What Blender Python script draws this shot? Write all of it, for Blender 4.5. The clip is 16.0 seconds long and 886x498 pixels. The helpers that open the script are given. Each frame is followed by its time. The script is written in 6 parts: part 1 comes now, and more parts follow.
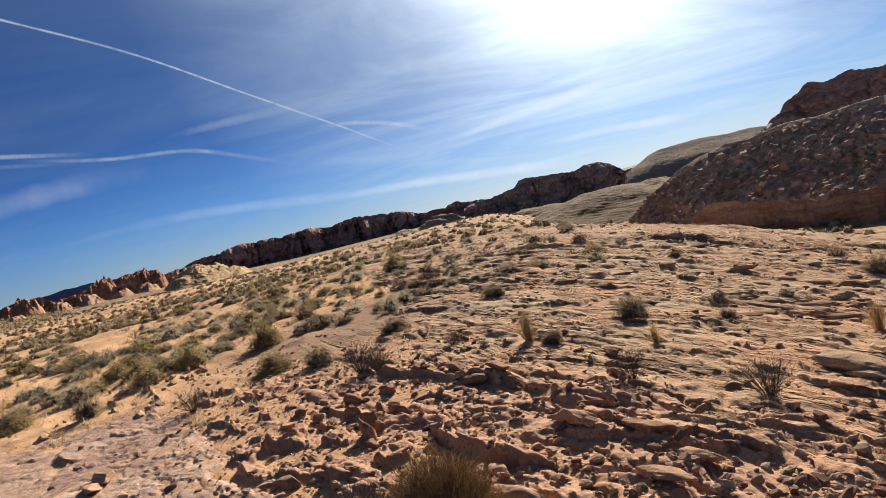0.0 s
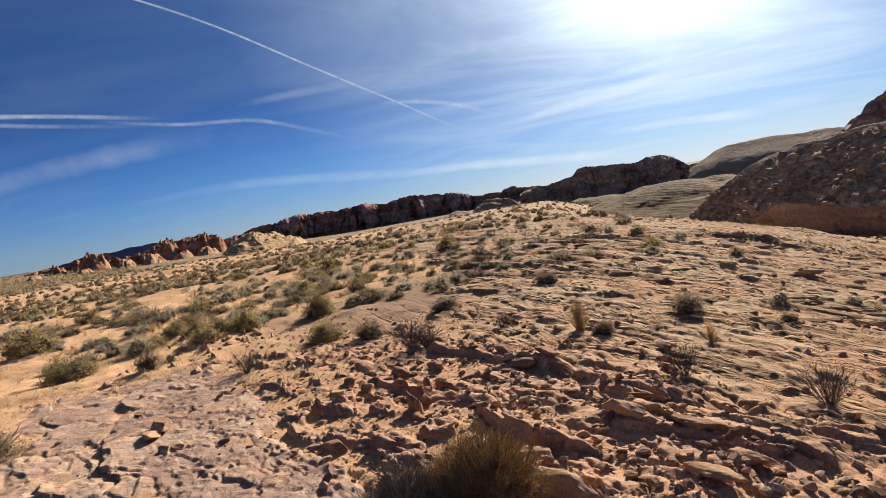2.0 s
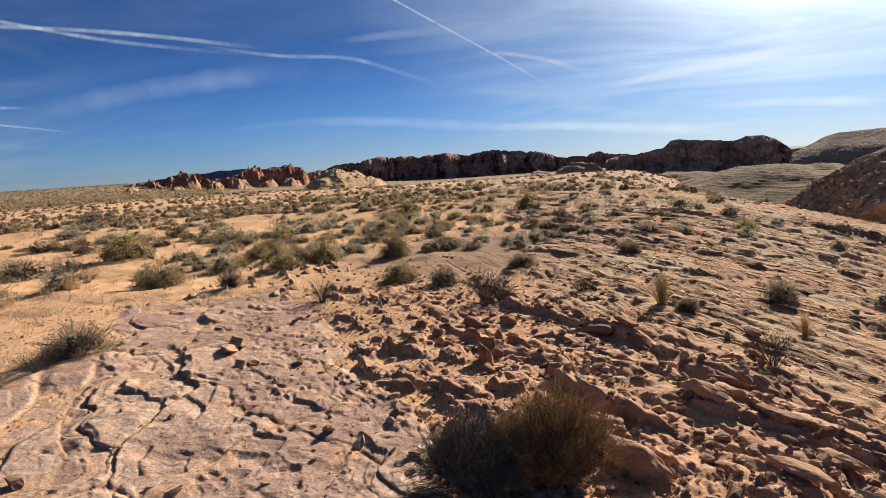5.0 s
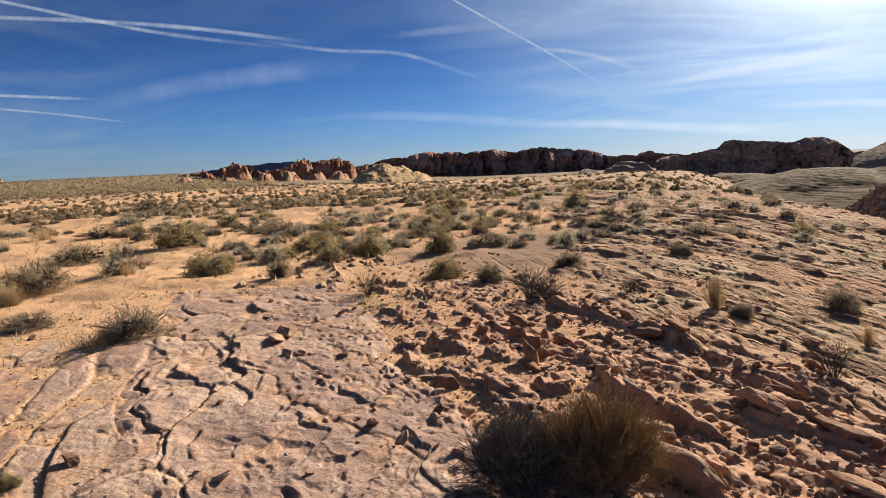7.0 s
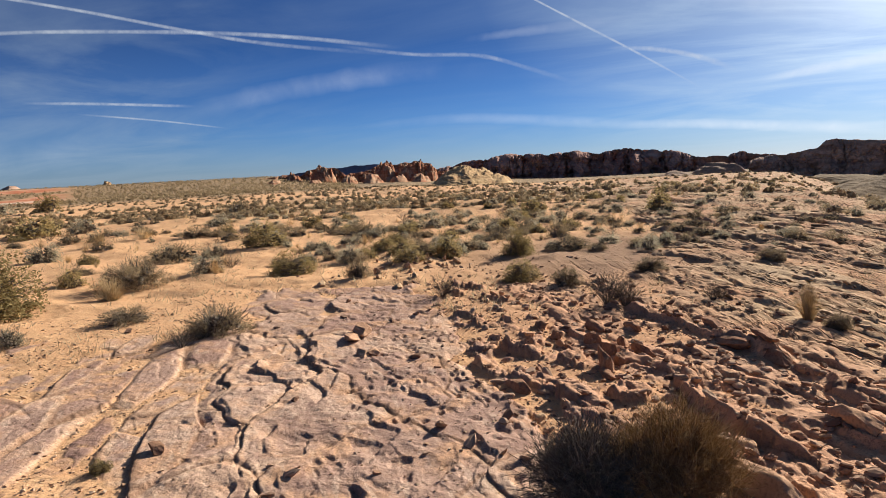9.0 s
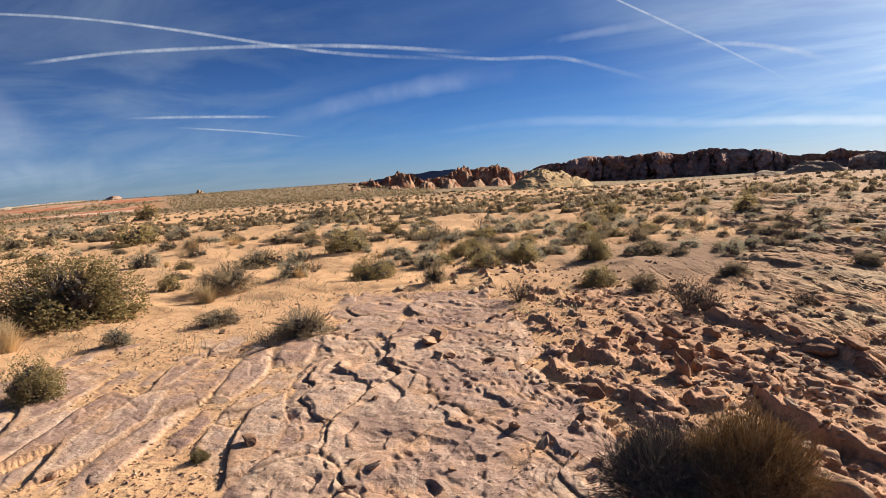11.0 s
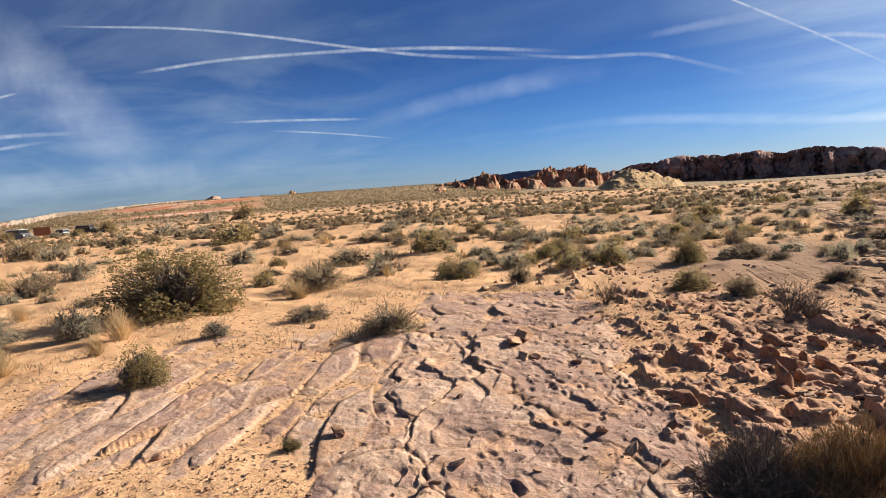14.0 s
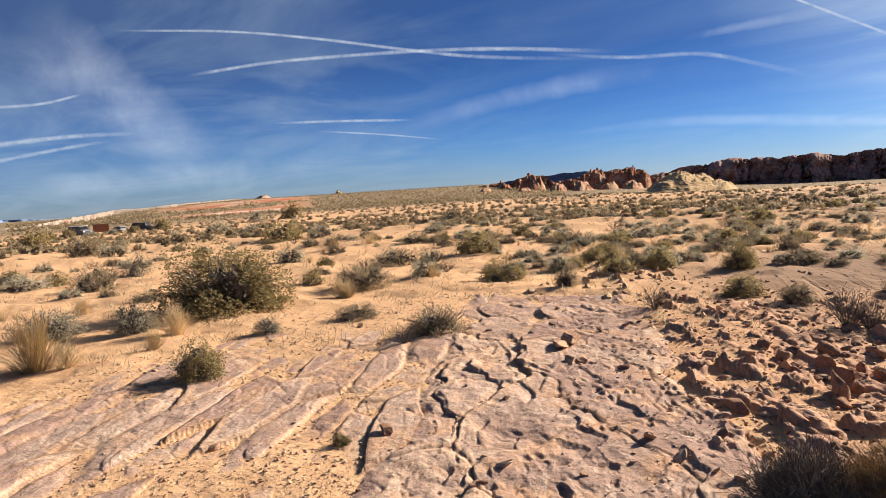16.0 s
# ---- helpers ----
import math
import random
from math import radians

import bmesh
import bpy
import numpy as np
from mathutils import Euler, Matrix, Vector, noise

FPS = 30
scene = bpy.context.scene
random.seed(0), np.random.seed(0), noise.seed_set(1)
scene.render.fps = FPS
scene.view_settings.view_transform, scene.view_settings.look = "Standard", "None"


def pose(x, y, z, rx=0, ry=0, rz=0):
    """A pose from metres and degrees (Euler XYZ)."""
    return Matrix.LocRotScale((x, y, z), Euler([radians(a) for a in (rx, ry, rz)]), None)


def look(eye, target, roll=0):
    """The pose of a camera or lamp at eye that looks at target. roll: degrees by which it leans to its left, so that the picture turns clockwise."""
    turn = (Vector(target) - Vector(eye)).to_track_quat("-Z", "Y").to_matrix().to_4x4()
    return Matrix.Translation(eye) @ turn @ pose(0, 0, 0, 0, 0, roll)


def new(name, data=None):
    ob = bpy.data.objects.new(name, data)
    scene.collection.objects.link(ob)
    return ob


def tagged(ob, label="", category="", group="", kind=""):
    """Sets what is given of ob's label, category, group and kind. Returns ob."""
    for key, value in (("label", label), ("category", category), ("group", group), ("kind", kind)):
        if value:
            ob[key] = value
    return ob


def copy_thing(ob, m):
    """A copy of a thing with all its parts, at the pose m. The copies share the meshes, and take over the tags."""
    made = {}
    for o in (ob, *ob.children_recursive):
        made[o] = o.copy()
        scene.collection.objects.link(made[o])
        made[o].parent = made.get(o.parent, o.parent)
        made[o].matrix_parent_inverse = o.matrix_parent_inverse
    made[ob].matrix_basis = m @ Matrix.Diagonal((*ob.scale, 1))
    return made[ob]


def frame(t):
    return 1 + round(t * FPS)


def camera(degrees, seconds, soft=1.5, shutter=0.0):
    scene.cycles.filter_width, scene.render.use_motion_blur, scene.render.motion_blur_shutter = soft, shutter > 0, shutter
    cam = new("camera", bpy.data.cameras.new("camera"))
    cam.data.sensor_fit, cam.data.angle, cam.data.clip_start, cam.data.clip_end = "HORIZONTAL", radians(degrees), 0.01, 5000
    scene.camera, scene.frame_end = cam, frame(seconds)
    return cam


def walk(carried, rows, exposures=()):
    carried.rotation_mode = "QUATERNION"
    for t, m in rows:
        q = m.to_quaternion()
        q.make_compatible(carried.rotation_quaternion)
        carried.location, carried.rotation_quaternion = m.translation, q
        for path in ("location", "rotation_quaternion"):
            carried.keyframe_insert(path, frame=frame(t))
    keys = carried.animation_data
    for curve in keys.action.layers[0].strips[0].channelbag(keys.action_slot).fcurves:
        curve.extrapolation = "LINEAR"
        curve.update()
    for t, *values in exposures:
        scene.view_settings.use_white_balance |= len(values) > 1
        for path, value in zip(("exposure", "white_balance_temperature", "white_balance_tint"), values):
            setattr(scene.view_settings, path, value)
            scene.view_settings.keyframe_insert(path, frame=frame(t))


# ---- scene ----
cam = camera(68.0, 16.0, 0.55)
PATH = [
    (0.0, pose(0.215, -0.062, 1.651, 86.61, 13.97, 5.18)),
    (0.5, pose(0.196, -0.060, 1.649, 86.88, 13.63, 6.43)),
    (1.0, pose(0.183, -0.054, 1.639, 86.97, 12.87, 7.70)),
    (1.5, pose(0.172, -0.069, 1.639, 86.83, 11.94, 9.06)),
    (2.0, pose(0.171, -0.095, 1.641, 86.10, 10.33, 10.07)),
    (2.5, pose(0.144, -0.051, 1.623, 85.37, 8.95, 10.90)),
    (3.0, pose(0.111, -0.060, 1.628, 84.66, 7.79, 12.23)),
    (3.5, pose(0.081, -0.047, 1.621, 84.01, 6.68, 13.54)),
    (4.0, pose(0.066, -0.037, 1.612, 83.49, 5.54, 14.95)),
    (6.5, pose(0.007, -0.006, 1.601, 82.78, 3.11, 20.13)),
    (7.0, pose(0.000, 0.000, 1.600, 82.88, 2.90, 21.22)),
    (7.5, pose(-0.018, 0.015, 1.604, 83.04, 2.89, 21.83)),
    (8.0, pose(-0.046, 0.056, 1.597, 83.18, 2.80, 23.53)),
    (8.5, pose(-0.019, 0.084, 1.595, 83.31, 2.81, 25.76)),
    (9.0, pose(0.044, 0.048, 1.600, 83.43, 3.11, 28.22)),
    (9.5, pose(0.082, 0.016, 1.603, 83.57, 3.36, 30.33)),
    (10.0, pose(0.112, -0.012, 1.609, 83.81, 3.61, 32.27)),
    (12.5, pose(0.151, -0.115, 1.636, 84.55, 4.14, 38.46)),
    (13.0, pose(0.127, -0.118, 1.629, 84.58, 4.01, 40.14)),
    (13.5, pose(0.131, -0.104, 1.626, 84.66, 4.05, 41.29)),
    (14.0, pose(0.128, -0.074, 1.612, 84.81, 4.06, 42.32)),
    (14.5, pose(0.121, -0.070, 1.610, 84.89, 4.09, 43.32)),
    (15.0, pose(0.122, -0.086, 1.614, 84.93, 4.09, 43.87)),
    (15.5, pose(0.131, -0.105, 1.618, 84.99, 4.09, 44.82)),
    (16.0, pose(0.145, -0.139, 1.632, 85.15, 3.60, 46.23)),
]
walk(cam, PATH, [(0.0, 0.89), (4.0, 0.89), (7.0, 0.89), (10.0, 0.94), (13.0, 1.03), (16.0, 1.15)])

# ---------------------------------------------------------------- sky, sun, exposure
SUN_AZ, SUN_EL = radians(13.0), radians(24.0)
sun_dir = Vector((math.sin(SUN_AZ) * math.cos(SUN_EL), math.cos(SUN_AZ) * math.cos(SUN_EL), math.sin(SUN_EL)))


def node(tree, kind, **values):
    n = tree.nodes.new(kind)
    for key, value in values.items():
        n.inputs[key.replace("_", " ")].default_value = value
    return n


def build_world():
    world = bpy.data.worlds.new("desert_sky")
    scene.world = world
    world.use_nodes = True
    tr = world.node_tree
    tr.nodes.clear()
    link = tr.links.new
    sky = tr.nodes.new("ShaderNodeTexSky")
    sky.sky_type = "NISHITA"
    sky.sun_disc = False
    sky.sun_elevation, sky.sun_rotation = SUN_EL, SUN_AZ
    sky.altitude, sky.air_density, sky.dust_density, sky.ozone_density = 700.0, 1.0, 0.3, 3.0
    grade = tr.nodes.new("ShaderNodeMix")
    grade.data_type, grade.blend_type = "RGBA", "MULTIPLY"
    grade.inputs[0].default_value = 1.0
    link(sky.outputs[0], grade.inputs[6])
    co = tr.nodes.new("ShaderNodeTexCoord")
    sep = tr.nodes.new("ShaderNodeSeparateXYZ")
    link(co.outputs["Generated"], sep.inputs[0])
    tone = tr.nodes.new("ShaderNodeValToRGB")
    for e, (at, c) in zip([*tone.color_ramp.elements, tone.color_ramp.elements.new(0.07), tone.color_ramp.elements.new(0.2)],
                          ((0.0, (0.62, 0.84, 1.40)), (0.40, (0.006, 0.200, 0.55)), (0.07, (0.345, 0.655, 1.27)), (0.2, (0.036, 0.300, 0.77)))):
        e.position, e.color = at, (*c, 1)
    link(sep.outputs[2], tone.inputs[0])
    link(tone.outputs[0], grade.inputs[7])

    def m(op, a, b=None, c=None, clamp=False):
        n = tr.nodes.new("ShaderNodeMath")
        n.operation, n.use_clamp = op, clamp
        for i, v in enumerate((a, b, c)):
            if v is None:
                continue
            if isinstance(v, (int, float)):
                n.inputs[i].default_value = v
            else:
                link(v, n.inputs[i])
        return n.outputs[0]

    up = m("ADD", m("MAXIMUM", sep.outputs[2], 0.0), 0.10)
    px, py = m("DIVIDE", sep.outputs[0], up), m("DIVIDE", sep.outputs[1], up)
    flat = tr.nodes.new("ShaderNodeCombineXYZ")
    link(px, flat.inputs[0])
    link(py, flat.inputs[1])
    mp = tr.nodes.new("ShaderNodeMapping")
    mp.inputs["Rotation"].default_value = (0, 0, radians(-24))
    mp.inputs["Scale"].default_value = (0.5, 0.85, 1)
    link(flat.outputs[0], mp.inputs[0])
    n1 = node(tr, "ShaderNodeTexNoise", Scale=0.85, Detail=8.0, Roughness=0.58, Distortion=1.9)
    link(mp.outputs[0], n1.inputs["Vector"])
    n2 = node(tr, "ShaderNodeTexNoise", Scale=0.42, Detail=3.0, Roughness=0.5)
    link(flat.outputs[0], n2.inputs["Vector"])
    # thin veil, thicker round the sun
    dot = tr.nodes.new("ShaderNodeVectorMath")
    dot.operation = "DOT_PRODUCT"
    dot.inputs[1].default_value = sun_dir
    link(co.outputs["Generated"], dot.inputs[0])
    near = m("MAXIMUM", dot.outputs["Value"], 0.0)
    veil = m("MULTIPLY", m("SUBTRACT", near, 0.80), 6.0, clamp=True)
    wisp = m("MULTIPLY", m("SUBTRACT", n1.outputs[0], 0.40), 2.6, clamp=True)
    patch = m("MULTIPLY", m("SUBTRACT", n2.outputs[0], 0.38), 3.4, clamp=True)
    cover = m("MULTIPLY", m("MULTIPLY", wisp, patch), 0.20, clamp=True)
    cover = m("ADD", cover, m("MULTIPLY", veil, m("ADD", m("MULTIPLY", wisp, 0.55), 0.26)), clamp=True)
    cover = m("ADD", cover, m("MULTIPLY", m("POWER", near, 7.0), 0.30), clamp=True)
    side = tr.nodes.new("ShaderNodeVectorMath")
    side.operation = "DOT_PRODUCT"
    side.inputs[1].default_value = Vector((-0.93, 0.28, 0.2)).normalized()
    link(co.outputs["Generated"], side.inputs[0])
    cover = m("ADD", cover, m("MULTIPLY", m("POWER", m("MAXIMUM", side.outputs["Value"], 0.0), 7.0), m("ADD", m("MULTIPLY", wisp, 0.28), 0.12)), clamp=True)
    cloud = tr.nodes.new("ShaderNodeCombineColor")
    glow = m("ADD", m("MULTIPLY", m("POWER", near, 6.0), 8.0), 7.5)
    for i, k in enumerate((0.79, 1.0, 1.22)):
        link(m("MULTIPLY", glow, k), cloud.inputs[i])
    mix = tr.nodes.new("ShaderNodeMix")
    mix.data_type = "RGBA"
    link(cover, mix.inputs[0])
    link(grade.outputs[2], mix.inputs[6])
    link(cloud.outputs[0], mix.inputs[7])
    # bright aureole of the veiled sun
    halo = m("ADD", m("MULTIPLY", m("POWER", near, 30.0), 6.0), m("MULTIPLY", m("POWER", near, 75.0), 40.0))
    add = tr.nodes.new("ShaderNodeMix")
    add.data_type, add.blend_type = "RGBA", "ADD"
    add.inputs[0].default_value = 1.0
    hc = tr.nodes.new("ShaderNodeCombineColor")
    for i, k in enumerate((1.0, 0.97, 0.9)):
        link(m("MULTIPLY", halo, k), hc.inputs[i])
    link(mix.outputs[2], add.inputs[6])
    link(hc.outputs[0], add.inputs[7])
    bg = node(tr, "ShaderNodeBackground", Strength=0.033)
    link(add.outputs[2], bg.inputs[0])
    out = tr.nodes.new("ShaderNodeOutputWorld")
    link(bg.outputs[0], out.inputs[0])


build_world()
sun = new("sun", bpy.data.lights.new("sun", "SUN"))
sun.data.energy, sun.data.angle, sun.data.color = 5.0, radians(0.6), (1.0, 0.93, 0.82)
sun.matrix_world = look((0, 0, 0), -sun_dir)
sun.location = sun_dir * 60

# ---------------------------------------------------------------- materials
def material(name, rough=0.9):
    mat = bpy.data.materials.new(name)
    mat.use_nodes = True
    tr = mat.node_tree
    bsdf = tr.nodes["Principled BSDF"]
    bsdf.inputs["Roughness"].default_value = rough
    bsdf.inputs["Specular IOR Level"].default_value = 0.03
    return mat, tr, bsdf


def mixed(tr, fac, a, b, blend="MIX"):
    n = tr.nodes.new("ShaderNodeMix")
    n.data_type, n.blend_type = "RGBA", blend
    for i, v in ((0, fac), (6, a), (7, b)):
        if isinstance(v, (int, float)):
            n.inputs[i].default_value = v
        elif isinstance(v, tuple):
            n.inputs[i].default_value = (*v, 1)
        else:
            tr.links.new(v, n.inputs[i])
    return n.outputs[2]


def ramp(tr, fac, *stops):
    n = tr.nodes.new("ShaderNodeValToRGB")
    while len(n.color_ramp.elements) < len(stops):
        n.color_ramp.elements.new(0.5)
    for e, (at, c) in zip(n.color_ramp.elements, stops):
        e.position = at
        e.color = (*c, 1) if isinstance(c, tuple) else (c, c, c, 1)
    tr.links.new(fac, n.inputs[0])
    return n.outputs[0]


def tex(tr, scale, detail=5.0, rough=0.6, stretch=(1, 1, 1), turn=0.0, kind="ShaderNodeTexNoise", distort=0.0, space="Object"):
    co = tr.nodes.new("ShaderNodeTexCoord")
    mp = tr.nodes.new("ShaderNodeMapping")
    mp.vector_type = "TEXTURE"
    mp.inputs["Scale"].default_value = tuple(1 / v for v in stretch)
    mp.inputs["Rotation"].default_value = (0, 0, turn)
    if space == "World":
        tr.links.new(tr.nodes.new("ShaderNodeNewGeometry").outputs["Position"], mp.inputs[0])
    else:
        tr.links.new(co.outputs[space], mp.inputs[0])
    n = tr.nodes.new(kind)
    n.inputs["Scale"].default_value = scale
    if kind == "ShaderNodeTexNoise":
        n.inputs["Detail"].default_value, n.inputs["Roughness"].default_value = detail, rough
        n.inputs["Distortion"].default_value = distort
    tr.links.new(mp.outputs[0], n.inputs["Vector"])
    return n.outputs[0]


def attribute(tr, name):
    n = tr.nodes.new("ShaderNodeAttribute")
    n.attribute_name = name
    return n.outputs["Fac"]


def bumped(tr, bsdf, pairs):
    last = None
    for height, strength, distance in pairs:
        b = tr.nodes.new("ShaderNodeBump")
        b.inputs["Strength"].default_value, b.inputs["Distance"].default_value = strength, distance
        tr.links.new(height, b.inputs["Height"])
        if last:
            tr.links.new(last, b.inputs["Normal"])
        last = b.outputs[0]
    tr.links.new(last, bsdf.inputs["Normal"])


STRIKE = radians(38.4)      # the beds run square to this in plan


def ground_material():
    mat, tr, bsdf = material("desert_ground", 1.0)
    bsdf.inputs["Specular IOR Level"].default_value = 0.05
    rock, tan, dirt, red, scrub = (attribute(tr, n) for n in ("rock", "tan", "dirt", "red", "scrub"))
    fine, mid, big = tex(tr, 38, 6, 0.7), tex(tr, 5.5, 5, 0.62), tex(tr, 0.55, 4, 0.55)
    beds = tex(tr, 1.0, 6, 0.65, (5.0, 0.55, 1), STRIKE, distort=0.6)
    slab, joint = attribute(tr, "slab"), attribute(tr, "joint")
    speck = tex(tr, 110, 3, 0.75)
    sand = ramp(tr, mid, (0.3, (0.63, 0.345, 0.175)), (0.7, (0.77, 0.475, 0.26)))
    sand = mixed(tr, ramp(tr, fine, (0.38, 0.0), (0.72, 0.6)), sand, (0.40, 0.22, 0.11))
    rim = attribute(tr, "rim")
    tone = ramp(tr, slab, (0.0, (0.29, 0.165, 0.130)), (0.15, (0.42, 0.29, 0.225)), (0.30, (0.56, 0.365, 0.25)), (0.42, (0.32, 0.19, 0.15)), (0.56, (0.53, 0.36, 0.26)), (0.72, (0.38, 0.235, 0.18)), (1.0, (0.54, 0.31, 0.19)))
    blot = tex(tr, 2.6, 5, 0.62, distort=0.5)
    pink = mixed(tr, ramp(tr, blot, (0.48, 0.0), (0.62, 0.8)), tone, (0.56, 0.315, 0.175))
    pink = mixed(tr, ramp(tr, tex(tr, 1.3, 5, 0.65), (0.38, 0.85), (0.50, 0.0)), pink, (0.31, 0.19, 0.145))
    lamina = tex(tr, 1.0, 3, 0.55, (11.0, 2.2, 1), STRIKE + 0.10, distort=1.6)
    pink = mixed(tr, ramp(tr, lamina, (0.36, 0.55), (0.44, 0.0)), pink, (0.33, 0.20, 0.155))
    pink = mixed(tr, ramp(tr, lamina, (0.56, 0.0), (0.64, 0.45)), pink, (0.64, 0.47, 0.35))
    pink = mixed(tr, ramp(tr, rim, (0.2, 0.0), (0.8, 0.8)), pink, ramp(tr, mid, (0.40, (0.60, 0.35, 0.20)), (0.60, (0.74, 0.51, 0.35))))
    tanrock = ramp(tr, beds, (0.3, (0.33, 0.20, 0.115)), (0.48, (0.49, 0.325, 0.19)), (0.64, (0.59, 0.415, 0.25)), (0.78, (0.67, 0.495, 0.31)))
    tanrock = mixed(tr, ramp(tr, big, (0.43, 0.0), (0.60, 0.75)), tanrock, (0.54, 0.275, 0.15))
    lines = tex(tr, 1.0, 4, 0.6, (9.0, 0.6, 1), STRIKE, distort=0.8)
    tanrock = mixed(tr, ramp(tr, lines, (0.34, 0.6), (0.46, 0.0)), tanrock, (0.26, 0.155, 0.09))
    seams = tex(tr, 1.0, 4, 0.6, (2.4, 0.14, 1), STRIKE, distort=0.7)
    seam = ramp(tr, seams, (0.455, 0.0), (0.475, 0.85), (0.490, 0.85), (0.505, 0.0))
    tanrock = mixed(tr, seam, tanrock, (0.20, 0.115, 0.065))
    warm = mixed(tr, ramp(tr, tex(tr, 0.9, 4, 0.6), (0.30, 0.35), (0.60, 0.9)), pink, (0.57, 0.305, 0.175))
    pink = mixed(tr, attribute(tr, "warm"), pink, warm)
    stone = mixed(tr, tan, pink, tanrock)
    stone = mixed(tr, ramp(tr, fine, (0.36, 0.75), (0.48, 0.0)), stone, (0.22, 0.135, 0.095))
    stone = mixed(tr, ramp(tr, fine, (0.56, 0.0), (0.72, 0.30)), stone, (0.62, 0.44, 0.31))
    stone = mixed(tr, ramp(tr, joint, (0.25, 0.0), (0.9, 0.7)), stone, (0.27, 0.155, 0.095))
    soil = mixed(tr, ramp(tr, fine, (0.38, 0.0), (0.62, 1.0)), (0.36, 0.185, 0.10), (0.60, 0.345, 0.195))
    sand = mixed(tr, ramp(tr, attribute(tr, "warm"), (0.0, 0.0), (1.0, 0.75)), sand, soil)
    col = mixed(tr, rock, sand, stone)
    col = mixed(tr, dirt, col, mixed(tr, ramp(tr, fine, (0.35, 0.0), (0.7, 1.0)), (0.25, 0.148, 0.092), (0.38, 0.235, 0.145)))
    col = mixed(tr, ramp(tr, speck, (0.33, 0.6), (0.45, 0.0)), col, (0.15, 0.085, 0.055))
    far = tex(tr, 0.02, 5, 0.6)
    redc = ramp(tr, far, (0.42, (0.42, 0.13, 0.06)), (0.56, (0.55, 0.30, 0.19)), (0.64, (0.60, 0.46, 0.34)))
    col = mixed(tr, red, col, redc)
    dots = tex(tr, 0.55, 3, 0.7)
    col = mixed(tr, scrub, col, ramp(tr, dots, (0.42, (0.12, 0.09, 0.052)), (0.60, (0.46, 0.305, 0.175))))
    tr.links.new(col, bsdf.inputs["Base Color"])
    pits, crust = tex(tr, 16, 5, 0.65), tex(tr, 75, 4, 0.7)
    bumped(tr, bsdf, ((mid, 0.35, 0.04), (pits, 0.6, 0.024), (fine, 0.6, 0.012), (crust, 0.25, 0.005), (mixed(tr, tan, (0.5, 0.5, 0.5), lines), 0.7, 0.05), (mixed(tr, tan, (0.0, 0.0, 0.0), ramp(tr, seam, (0.0, 1.0), (1.0, 0.0))), 0.8, 0.06)))
    return mat


def stone_material(name, dark, light, stain, scale=1.0):
    mat, tr, bsdf = material(name, 0.92)
    mid, fine = tex(tr, 7 * scale, 6, 0.65, space="World"), tex(tr, 45 * scale, 5, 0.7, space="World")
    col = ramp(tr, mid, (0.32, dark), (0.68, light))
    info = tr.nodes.new("ShaderNodeObjectInfo")
    col = mixed(tr, ramp(tr, info.outputs["Random"], (0.0, 0.0), (1.0, 0.45)), col, stain)
    col = mixed(tr, ramp(tr, fine, (0.32, 0.6), (0.52, 0.0)), col, tuple(c * 0.45 for c in dark))
    tr.links.new(col, bsdf.inputs["Base Color"])
    bumped(tr, bsdf, ((mid, 0.5, 0.04 / scale), (fine, 0.6, 0.01 / scale)))
    return mat


def cliff_material(name, dark, mid_c, light, metres, pale=None, pale_at=0.6):
    """Bedded rock face with varnish streaks; metres is the size of its larger marks."""
    mat, tr, bsdf = material(name, 0.95)
    blot = tex(tr, 1 / metres, 6, 0.65)
    beds = tex(tr, 1 / metres, 6, 0.6, (0.25, 0.25, 3.5), distort=0.5)
    streak = tex(tr, 1 / metres, 5, 0.6, (3.0, 3.0, 0.25))
    grain = tex(tr, 9 / metres, 6, 0.75)
    col = ramp(tr, beds, (0.3, dark), (0.5, mid_c), (0.7, light))
    col = mixed(tr, ramp(tr, streak, (0.48, 0.0), (0.7, 0.45)), col, dark)
    if pale:
        col = mixed(tr, ramp(tr, blot, (pale_at - 0.06, 0.0), (pale_at + 0.06, 0.9)), col, pale)
    col = mixed(tr, ramp(tr, grain, (0.35, 0.5), (0.6, 0.0)), col, tuple(c * 0.5 for c in dark))
    tr.links.new(col, bsdf.inputs["Base Color"])
    bumped(tr, bsdf, ((blot, 0.6, metres * 0.12), (beds, 0.4, metres * 0.05), (grain, 0.7, metres * 0.03)))
    return mat


def plain_material(name, colour, rough=0.6, metal=0.0, vary=0.15, scale=6.0):
    mat, tr, bsdf = material(name, rough)
    bsdf.inputs["Metallic"].default_value = metal
    bsdf.inputs["Specular IOR Level"].default_value = 0.5 if rough < 0.9 else 0.03
    n = tex(tr, scale, 5, 0.6)
    col = ramp(tr, n, (0.3, tuple(c * (1 - vary) for c in colour)), (0.7, tuple(min(1, c * (1 + vary)) for c in colour)))
    tr.links.new(col, bsdf.inputs["Base Color"])
    return mat


